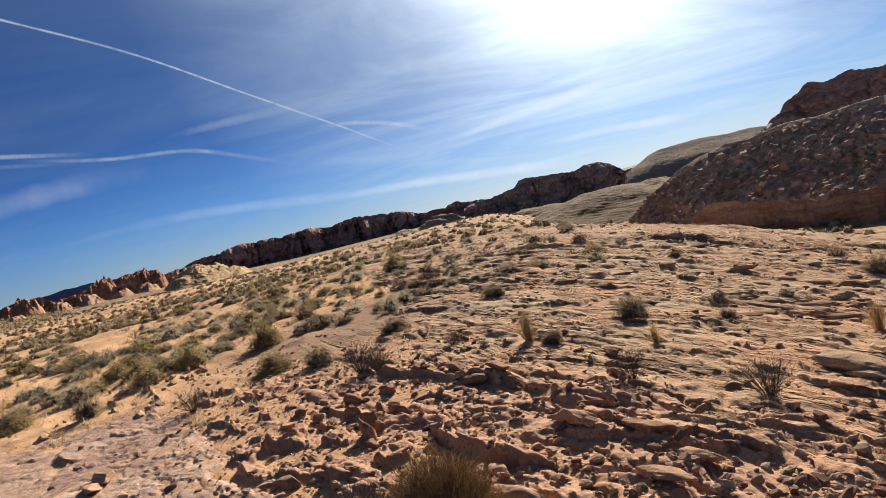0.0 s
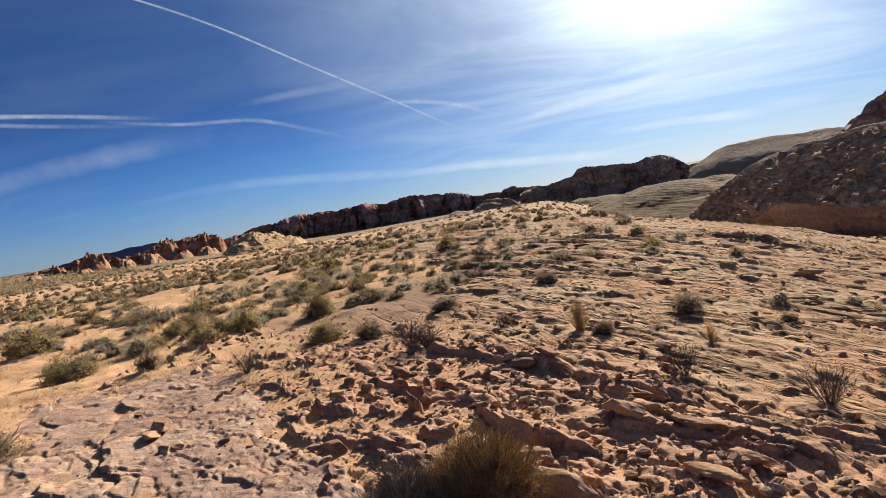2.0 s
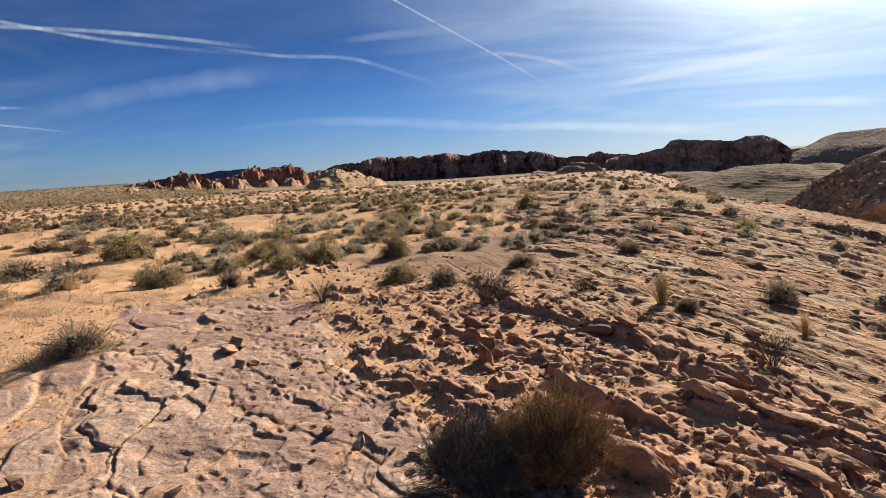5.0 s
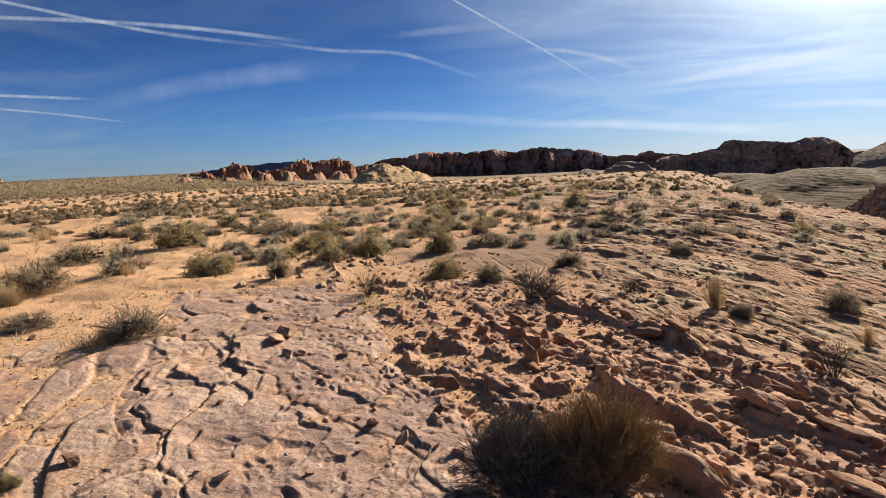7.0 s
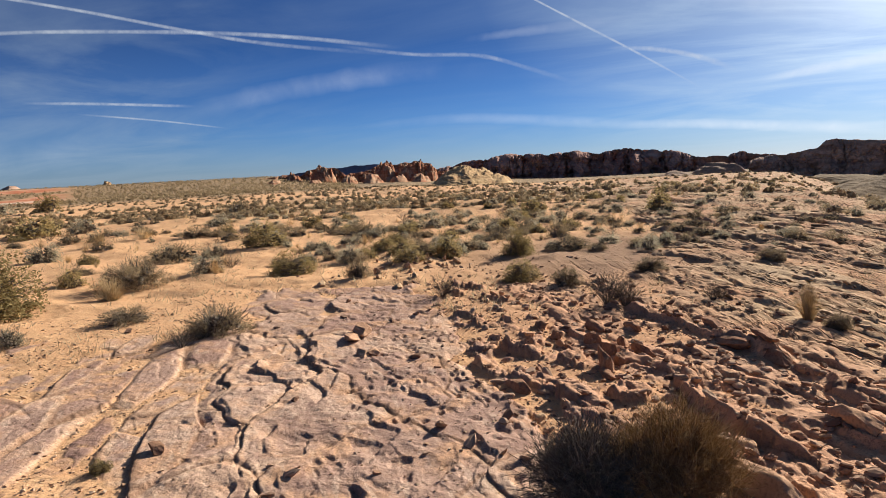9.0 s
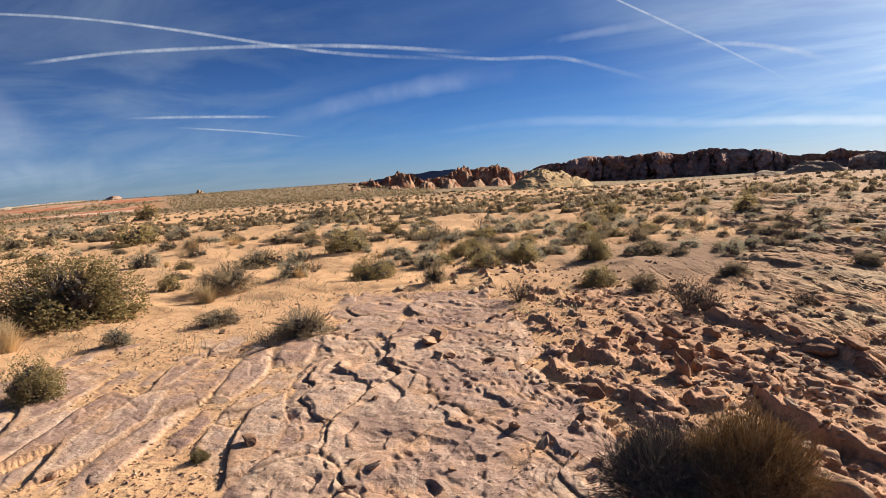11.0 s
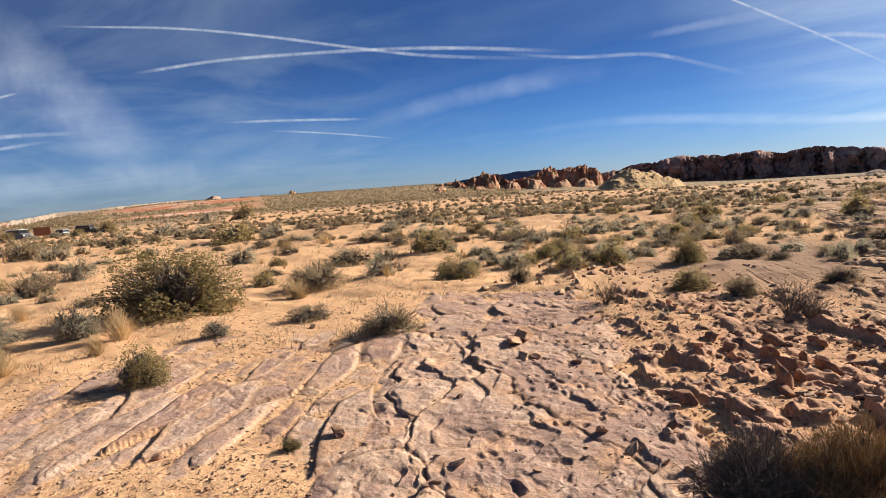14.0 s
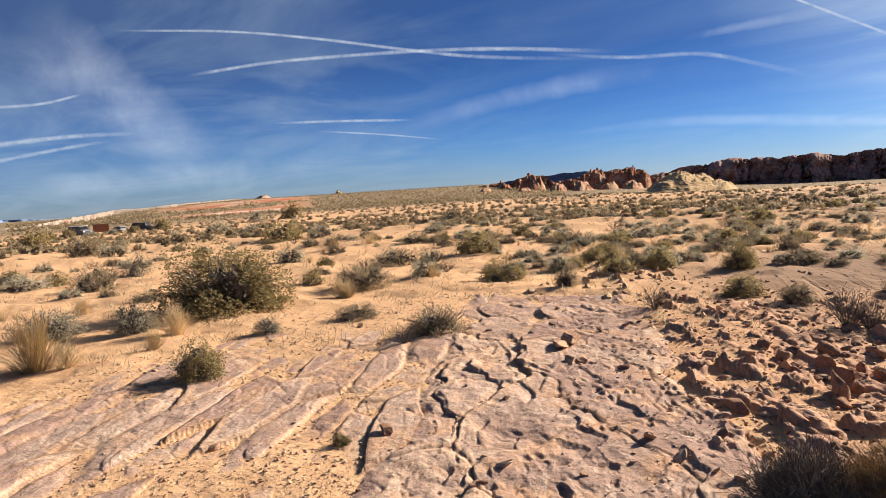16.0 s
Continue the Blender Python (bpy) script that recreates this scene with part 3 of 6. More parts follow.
def build_ground():
    az = np.radians(np.concatenate([np.arange(-92, -84, 0.5), np.arange(-84, 35, 0.13), np.arange(35, 268, 1.5)]))
    rr = list(np.arange(0.04, 2.5, 0.06))
    while rr[-1] < 20:
        rr.append(rr[-1] * 1.0046)
    while rr[-1] < 80:
        rr.append(rr[-1] * 1.0095)
    while rr[-1] < 4700:
        rr.append(rr[-1] * 1.022)
    rr = np.array(rr)
    x, y = np.outer(rr, np.sin(az)), np.outer(rr, np.cos(az))
    z, slab, joint, rim, bare = relief(x, y)
    me = mesh_from("ground", np.stack([x, y, z], -1).reshape(-1, 3), grid_faces(len(rr), len(az), True)[:, ::-1], M_GROUND)
    for name, values in zip(("rock", "tan", "dirt", "red", "scrub", "slab", "joint", "rim", "warm"), (bare, *masks(x, y)[1:], slab, joint, rim, sm(0.78 * x + 0.62 * y, 1.0, 2.0) * (1 - sm(-0.62 * x + 0.78 * y, 8.0, 11.0)))):
        me.attributes.new(name, "FLOAT", "POINT").data.foreach_set("value", values.astype(np.float32).ravel())
    tagged(new("ground", me), "orange desert sand and bare bedded pink sandstone", "ground", kind="structure")


def formation(name, label, mat, az, el, r, foot, lean, carve, size, seed, cols=260, rows=40, crown=0.25, depth=0.6, bump=0.0, power=1.0, rugged=0.6, octaves=4, bed=0.0, ledge=0.0, dip=0.0, block=0.0, span=3.0, bulge=False, knobs=()):
    """A body of rock on an arc round the rise: az and el give its crest line, r its distance, foot the height of its base;
    lean is how far the face falls back for each metre of height, carve the depth of its gullies, size their width; knobs are rows of (width, height, depth) of the rounded masses that it is made of."""
    a = np.linspace(az[0], az[-1], cols)
    top_el = np.interp(a, az, el)
    rad = np.interp(a, az, r) if isinstance(r, (tuple, list)) else np.full(cols, float(r))
    arc = np.radians(a) * rad
    rad = rad + carve * 1.3 * fbm(arc / size * 0.3, arc * 0 + 5, 3, seed + 7)
    top = 1.6 + rad * np.tan(np.radians(top_el)) + crown * size * 0.35 * fbm(arc / size * 1.6, arc * 0, 4, seed)
    base = foot if not isinstance(foot, (tuple, list)) else np.interp(a, az, foot)
    tall = np.maximum(top - base, 0.3)
    ends = np.minimum(1, np.minimum(np.arange(cols), np.arange(cols)[::-1]) / 6)
    v = np.linspace(0, 1, rows)[:, None]
    gully = fbm(arc / size + 0 * v, v * tall / size * 0.35 + 0.0 * arc, octaves, seed + 3, 0.5)
    gully = (np.abs(gully) if bulge else -np.abs(gully)) * 1.6 + (-0.4 if bulge else 0.5)
    small = fbm(arc / size * 3.1 + 0 * v, v * tall / size * 2.2, 4, seed + 9, 0.6)
    terr = v * tall / (size * 0.55)
    stair = (np.floor(terr) + sm(terr - np.floor(terr), 0.55, 0.95)) / np.maximum(terr.max(), 1)
    fall = lean * tall * (0.93 * v ** power + 0.07 * stair)
    body = np.sin(np.pi * np.clip(v, 0, 1) ** 0.8 * 0.5)
    rr = rad + fall - carve * (gully + rugged * small) * (1 - 0.75 * v ** 4) - carve * 0.2
    if ledge:
        phase = (v * tall + dip * arc + 0.5 * bed * fbm(arc / (bed * 3) + 0 * v, v * tall / (bed * 1.5), 3, seed + 31)) / bed
        saw = phase - np.floor(phase)
        rr = rr - ledge * (saw ** 1.5) * (0.4 + 0.6 * sm(fbm(arc / (bed * 6) + 0 * v, v * tall / (bed * 4), 2, seed + 33), -0.3, 0.3)) * (1 - v ** 8)
    if block:
        b1, b2, who, off = cells(arc / span + 0.3 * small + 0 * v, v * tall / (span * 0.7) + 0.25 * gully, seed)
        rr = rr - block * ((who - 0.5) * 1.2 + 0.8 * np.sqrt(np.clip(b2 - b1, 0, 1)) - 0.5) * (1 - v ** 6)
        top_bump = block * 0.12 * (who[-1] - 0.5)
    else:
        top_bump = 0.0
    lift = 0.0
    for n, (kw, kh, kd) in enumerate(knobs):
        e, r1, r2, r3, du, dv = plates(arc + 0.25 * kw * small + 0 * v, v * tall * (1 + 0.2 * np.abs(lean)) + 0.3 * kh * fbm(arc / kw + 0 * v, 0 * arc + v, 2, seed + 51 + n), kw, kh, seed + 41 + n)
        round_off = np.sqrt(np.clip(e / (0.32 * kw), 0, 1))
        rr = rr - kd * (round_off * (0.5 + 0.7 * r1) - 0.5) * (1 - v ** 10)
        lift = lift + (0.10 * kd * (round_off[-1] - 0.6) if n < 2 else 0.0)
    top_bump = top_bump + lift
    zz = base + v * tall * ends + top_bump * v ** 4 + bump * small * (1 - v) * v
    back_r = np.stack([rr[-1] + depth * tall * k for k in (0.02, 0.05, 0.6)])
    back_z = np.stack([zz[-1] + tall * k * 0.06 * fbm(arc / size, arc * 0 + k, 3, seed + 5) - tall * d for k, d in ((0, 0.02), (0, 0.1), (0, 1.05))])
    rr, zz = np.concatenate([rr, back_r]), np.concatenate([zz, back_z])
    sa, ca = np.sin(np.radians(a)), np.cos(np.radians(a))
    me = mesh_from(name, np.stack([rr * sa, rr * ca, zz], -1).reshape(-1, 3), grid_faces(rows + 3, cols)[:, ::-1], mat)
    return tagged(new(name, me), label, "rock formation")


build_ground()
formation("overhang_wall", "low dark red sandstone wall at the foot of a slope", M_WALL,
          (14.5, 16.5, 20.2, 24, 28.2, 34, 48), (-5.7, -4.6, -5.3, -6.0, -5.9, -5.4, -5), (60, 56, 51, 48, 46, 46, 46),
          -6.2, 0.12, 0.5, 2.6, 3, 420, 44, 0.3, 1.5, bed=0.7, ledge=0.3, block=0.4, span=2.6)
slope = formation("rubble_slope", "tan rubble slope of broken bedded sandstone", M_RUBBLE,
          (8.5, 10, 12.0, 14.4, 16.5, 18, 21.7, 26, 32, 48), (-6.2, -4.9, -3.2, -1.9, -1.1, -0.6, 0.1, 0.3, 0.6, 1.0),
          (80, 77, 72, 66, 62, 60, 56, 53, 52, 52), -6.5, 2.2, 1.0, 7.0, 13, 900, 190, 0.25, 2.0, 0.3, rugged=0.5, bed=0.8, ledge=0.16, dip=-0.30, knobs=((3.5, 5, 0.7), (1.2, 1.6, 0.45), (0.55, 0.6, 0.3)))
formation("rock_crag", "rugged brown sandstone crag with rounded blocks", M_CRAG,
          (20.5, 21.7, 22.7, 23.2, 24.2, 24.9, 25.9, 26.9, 27.8, 29.7, 34, 40, 50), (-0.5, 0.3, 1.2, 1.9, 2.3, 2.85, 2.5, 2.85, 3.05, 2.65, 3.5, 3.9, 3.3),
          118, -3, 0.8, 1.4, 9.0, 23, 620, 110, 0.3, 1.5, rugged=0.4, bed=1.5, ledge=0.3, dip=-0.1, power=1.3, bulge=True, knobs=((8, 9, 3.4), (3.6, 3.4, 1.7), (1.5, 1.4, 0.7)))
formation("slickrock_dome", "smooth banded brown slickrock dome", M_SLICK,
          (10.3, 11.7, 12.6, 13.7, 16, 18, 19.3, 20.4, 22.5, 26), (-1.0, -0.2, 0.3, 0.62, 0.68, 0.6, 0.5, 0.5, 0.1, -0.5),
          430, -13, 2.4, 3.0, 30, 33, 360, 90, 0.06, 2.0, rugged=0.3, bed=2.4, ledge=0.45, dip=0.12, power=1.4)
formation("brown_ridge", "brown sandstone ridge in shade with rounded tops", M_RIDGE,
          (-3.5, -2.4, -1.3, 1.2, 1.8, 2.5, 4.1, 6.7, 7.4, 8.5, 9.4, 10.5, 12.5), (-0.4, -0.1, 0.05, 0.3, 0.9, 1.05, 0.75, 0.6, 0.8, 0.82, 0.5, -0.4, -0.6),
          540, -16, 0.75, 3.0, 26, 43, 700, 90, 0.08, 1.5, rugged=0.4, octaves=3, bed=5.0, ledge=0.8, dip=0.05, power=0.85, bulge=True, knobs=((30, 60, 14), (12, 14, 6), (5, 5, 2.2)))
formation("dark_cliff", "long dark red cliffs with vertical buttresses", M_DARK_CLIFF,
          (-30, -28.7, -26.5, -24.3, -22.3, -19.5, -17.5, -15, -12.9, -10.7, -9, -7, -5.2, -3.9, -1.7, 0.5), (0.3, 0.35, 0.85, 1.1, 1.32, 1.17, 1.26, 1.06, 1.34, 1.08, 0.8, 0.28, 0.2, 0.45, 0.0, -0.3),
          900, -19, 0.72, 9.0, 40, 53, 1200, 90, 0.08, 2.0, rugged=0.3, octaves=3, bed=8.0, ledge=1.2, power=0.6, bulge=True, knobs=((38, 220, 34), (16, 36, 13), (7, 9, 4)))
formation("red_cliff", "rugged red rock outcrop with pale lower slopes", M_RED_CLIFF,
          (-44, -43.3, -41.6, -40.4, -39.8, -38.5, -37.2, -36.6, -35.7, -34.4, -33.2, -32.2, -30.6, -29.6, -28.6, -27.5), (0.2, 0.34, 0.6, 0.4, 0.85, 1.1, 0.9, 0.3, 0.45, 0.7, 1.22, 0.95, 1.22, 1.0, 0.35, 0.0),
          730, -12, 1.0, 7.0, 22, 63, 700, 64, 0.2, 2.0, rugged=0.5, octaves=3, knobs=((20, 22, 9), (9, 9, 4.5), (4, 4, 1.8)))
formation("far_mountain", "distant mountain with blue-grey haze in its colour", M_BLUE_HAZE,
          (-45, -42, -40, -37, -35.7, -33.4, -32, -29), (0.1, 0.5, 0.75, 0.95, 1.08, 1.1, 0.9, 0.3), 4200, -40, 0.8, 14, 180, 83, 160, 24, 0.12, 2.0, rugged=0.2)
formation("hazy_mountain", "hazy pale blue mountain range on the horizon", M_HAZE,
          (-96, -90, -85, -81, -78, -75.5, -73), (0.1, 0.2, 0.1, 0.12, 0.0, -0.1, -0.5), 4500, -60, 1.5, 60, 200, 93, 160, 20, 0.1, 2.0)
formation("white_ridge", "long pale slickrock ridge with ochre bands", M_WHITE,
          (-83, -80, -78, -76.8, -74, -72.9, -70, -68.8, -66, -64.4, -62.5, -60), (-0.8, -0.55, -0.45, -0.25, 0.15, 0.33, 0.42, 0.5, 0.62, 0.68, 0.55, 0.2),
          (420, 430, 450, 490, 610, 740, 780, 800, 900, 950, 1000, 1050), -10, 4.5, 7.0, 24, 103, 380, 40, 0.15, 2.0)


def knoll(name, label, mat, az, r, wide, deep, low, high, seed, rough=0.12, peak=1.0, lean=0.0, beds=0):
    """A rounded hill of bare rock; wide and deep are its half axes across and along the line of sight."""
    craggy = peak < 0.5
    rows, cols = (150, 300) if beds else (80, 180) if craggy else (40, 120)
    rr = np.linspace(0, 1, rows)[:, None]
    ph = np.linspace(0, 2 * np.pi, cols, endpoint=False)[None]
    edge = 1 + 0.07 * fbm(np.cos(ph) * 1.5 + seed, np.sin(ph) * 1.5, 3, seed)
    u, v = rr * np.cos(ph) * edge * wide, rr * np.sin(ph) * edge * deep
    z = (1 - rr ** 2) ** peak * (high - low)
    z = z * (1 + lean * u / wide)
    noise_xy = (u / wide * 2.2, v / deep * 2.2)
    bed = fbm(noise_xy[0] * 0.6, z / (high - low) * 7 + 0.3 * noise_xy[0], 3, seed + 2)
    z = low + z * (1 + rough * 1.6 * sm(rr, 0.0, 0.35) * fbm(*noise_xy, 5 if craggy else 4, seed + 1, 0.5 if craggy else 0.42)) + rough * 0.35 * (high - low) * bed * (1 - rr)
    if beds:
        phase = (z - low) / (high - low) * beds + 0.25 * u / wide * beds + 0.9 * fbm(u / wide * 4, v / deep * 6, 4, seed + 8)
        saw = phase - np.floor(phase)
        z = z + (high - low) / beds * (0.3 * sm(saw, 0.0, 0.2) - 0.3 * saw) * sm(1 - rr, 0, 0.1) + 0.007 * (high - low) * fbm(u / wide * 26, v / deep * 40, 3, seed + 9)
    a = radians(az)
    cx, cy = r * math.sin(a), r * math.cos(a)
    x, y = cx + u * math.cos(a) + v * math.sin(a), cy - u * math.sin(a) + v * math.cos(a)
    me = mesh_from(name, np.stack([x, y, z], -1).reshape(-1, 3), grid_faces(rows, cols, True), mat)
    return tagged(new(name, me), label, "rock formation")


def at_el(r, el):
    return 1.6 + r * math.tan(radians(el))


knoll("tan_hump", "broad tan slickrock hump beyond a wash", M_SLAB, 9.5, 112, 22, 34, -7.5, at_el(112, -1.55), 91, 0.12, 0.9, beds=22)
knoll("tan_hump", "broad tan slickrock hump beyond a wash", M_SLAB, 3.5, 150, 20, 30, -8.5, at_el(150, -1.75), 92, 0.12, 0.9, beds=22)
knoll("yellow_dome", "pale yellow slickrock dome on the plain", M_YELLOW, -26.2, 470, 28, 100, -9, at_el(470, 0.45), 4, 0.2, 0.95, beds=9)
knoll("yellow_shoulder", "low pinkish slickrock hump beside a pale dome", M_YELLOW, -23.6, 445, 13, 60, -9, at_el(445, -0.25), 5, 0.18)
knoll("slickrock_hump", "low tan slickrock hump before dark cliffs", M_SLICK, -9.0, 300, 13, 20, -9, at_el(300, -0.85), 6, 0.12)
knoll("slickrock_hump", "low tan slickrock hump before dark cliffs", M_SLICK, -5.6, 430, 22, 20, -13, at_el(430, -0.35), 7, 0.15)
for k, (az, el, half) in enumerate(((-42.6, 0.1, 16), (-39.2, 0.0, 12), (-36.3, 0.25, 11), (-34.3, 0.25, 13), (-32.0, 0.05, 12), (-30.2, 0.1, 12), (-28.2, -0.2, 10))):
    knoll("cream_knoll", "cream and pink rock knoll under red cliffs", M_CREAM, az, 620, half, 62, -9, at_el(620, el), 20 + k, 0.16, 1.0)
for k, (az, el, half) in enumerate(((-41.0, 0.55, 9), (-38.5, 1.05, 14), (-33.2, 1.15, 12), (-31.0, 1.0, 15), (-30.3, 1.15, 8), (-29.4, 0.75, 9))):
    knoll("red_tower", "rugged red sandstone tower of a broken cliff", M_RED_CLIFF, az, 690, half, 24, -9, at_el(690, el), 40 + k, 0.16, 0.42)
knoll("cone_hill", "small grey-brown cone hill", M_RIDGE, -61.5, 1120, 26, 40, 2, at_el(1120, 0.78), 61, 0.1, 1.6)
knoll("pale_knob", "small pale rock knob beyond a scrub hill", M_YELLOW, -55.2, 1000, 9, 14, 3, at_el(1000, 0.78), 62, 0.2, 1.1)


# ---------------------------------------------------------------- plants
def part(name, me, parent, label=""):
    ob = new(name, me)
    ob.parent = parent
    return tagged(ob, label)


def ball(n):
    """A cube sphere with n cells along each edge."""
    g = np.linspace(-1, 1, n + 1)
    u, v = np.meshgrid(g, g)
    u, v = u.ravel(), v.ravel()
    one = np.ones_like(u)
    sides = [(u, v, one), (v, u, -one), (one, u, v), (-one, v, u), (v, one, u), (u, -one, v)]
    verts = np.concatenate([np.stack(s, 1) for s in sides])
    quad = grid_faces(n + 1, n + 1)
    faces = np.concatenate([quad + k * (n + 1) ** 2 for k in range(6)])
    key = np.round(verts * 1000).astype(np.int64)
    _, first, back = np.unique(key, axis=0, return_index=True, return_inverse=True)
    return verts[first], np.asarray(back).ravel()[faces]


def tubes(paths, radii, sides=3):
    """Thin tapering stems: paths (n, k, 3), radii (n, k)."""
    n, k, _ = paths.shape
    d = np.gradient(paths, axis=1)
    d /= np.linalg.norm(d, axis=2, keepdims=True) + 1e-9
    ref = np.where(np.abs(d[..., 2:3]) > 0.9, np.array([1.0, 0, 0]), np.array([0, 0, 1.0]))
    e1 = np.cross(d, ref)
    e1 /= np.linalg.norm(e1, axis=2, keepdims=True) + 1e-9
    e2 = np.cross(d, e1)
    ang = np.arange(sides) * 2 * np.pi / sides
    ring = paths[:, :, None] + radii[:, :, None, None] * (np.cos(ang)[:, None] * e1[:, :, None] + np.sin(ang)[:, None] * e2[:, :, None])
    v = ring.reshape(-1, 3)
    idx = np.arange(n * k * sides).reshape(n, k, sides)
    nxt = np.roll(idx, -1, axis=2)
    f = np.stack([idx[:, :-1], nxt[:, :-1], nxt[:, 1:], idx[:, 1:]], -1).reshape(-1, 4)
    return v, f


def leaves(at, size, rng, slim=0.45, up=None):
    """Small four-cornered leaves at the points given."""
    n = len(at)
    a = rng.normal(size=(n, 3))
    if up is not None:
        a = a * 0.6 + up
    a /= np.linalg.norm(a, axis=1, keepdims=True)
    b = np.cross(a, rng.normal(size=(n, 3)))
    b /= np.linalg.norm(b, axis=1, keepdims=True)
    L = (size * rng.uniform(0.6, 1.4, n))[:, None]
    v = np.stack([at - a * L * 0.5, at + b * L * slim * 0.5, at + a * L * 0.5, at - b * L * slim * 0.5], 1).reshape(-1, 3)
    return v, np.arange(4 * n).reshape(n, 4)


def stems(rng, n, spread, tall, k=5, curve=0.3, wild=0.05, upright=0.0, core=0.12):
    """Stems that rise from a small crown and spread into a rounded bush."""
    phi = rng.uniform(0, 2 * np.pi, n)
    reach = np.sqrt(rng.uniform(0, 1, n)) * (1 - upright) + upright * rng.uniform(0, 1, n) * 0.5
    tip = np.stack([np.cos(phi) * reach * spread, np.sin(phi) * reach * spread,
                    tall * np.sqrt(np.clip(1 - 0.85 * reach ** 2, 0.05, 1)) * rng.uniform(0.65, 1.08, n)], 1)
    root = np.stack([np.cos(phi) * reach, np.sin(phi) * reach, np.zeros(n)], 1) * spread * core
    root[:, 2] = -0.04
    t = np.linspace(0, 1, k)[None, :, None]
    mid = root[:, None] * (1 - t) + tip[:, None] * t
    mid[..., 2] += (curve * tall * np.sin(np.pi * t[..., 0]) * 0.35 * reach[:, None])
    mid[..., :2] -= curve * 0.25 * (tip - root)[:, None, :2] * np.sin(np.pi * t) * 0.6
    jit = rng.normal(size=mid.shape) * wild * tall
    jit[:, 0] = 0
    return mid + jit * t


def dome(rng, n, spread, tall, low=0.0, clumps=22, inner=0.72):
    """Points in the outer shell of a rounded, clumpy bush that reaches down to the ground."""
    c = rng.normal(size=(clumps, 3))
    c[:, 2] = np.abs(c[:, 2]) * 0.8
    c /= np.linalg.norm(c, axis=1, keepdims=True)
    c *= rng.uniform(0.55, 0.92, clumps)[:, None]
    size = rng.uniform(0.16, 0.36, clumps)
    k = rng.integers(0, clumps, n)
    d = rng.normal(size=(n, 3))
    d /= np.linalg.norm(d, axis=1, keepdims=True)
    p = c[k] + d * (size[k] * rng.uniform(inner, 1.05, n))[:, None]
    p = p * np.array([spread, spread, tall])
    p[:, 2] = np.abs(p[:, 2]) * (1 - low) + low * tall * rng.uniform(0.4, 1, n)
    return p


def twigs(rng, paths, per, length, k=3, wild=0.5):
    """Side shoots along the outer part of the stems."""
    n, m, _ = paths.shape
    src = rng.integers(0, n, per)
    t = rng.uniform(0.4, 1.0, per) * (m - 1)
    i = np.minimum(t.astype(int), m - 2)
    f = (t - i)[:, None]
    at = paths[src, i] * (1 - f) + paths[src, i + 1] * f
    d = paths[src, i + 1] - paths[src, i]
    d /= np.linalg.norm(d, axis=1, keepdims=True) + 1e-9
    d = d + rng.normal(size=d.shape) * wild
    d[:, 2] += 0.25
    d /= np.linalg.norm(d, axis=1, keepdims=True) + 1e-9
    L = (length * rng.uniform(0.4, 1.3, per))[:, None]
    s = np.linspace(0, 1, k)[None, :, None]
    out = at[:, None] + d[:, None] * L[:, None] * s
    return out + rng.normal(size=out.shape) * 0.08 * length * s


def taper(n, k, thick, rng):
    return thick * rng.uniform(0.6, 1.3, n)[:, None] * np.linspace(1, 0.35, k)[None]


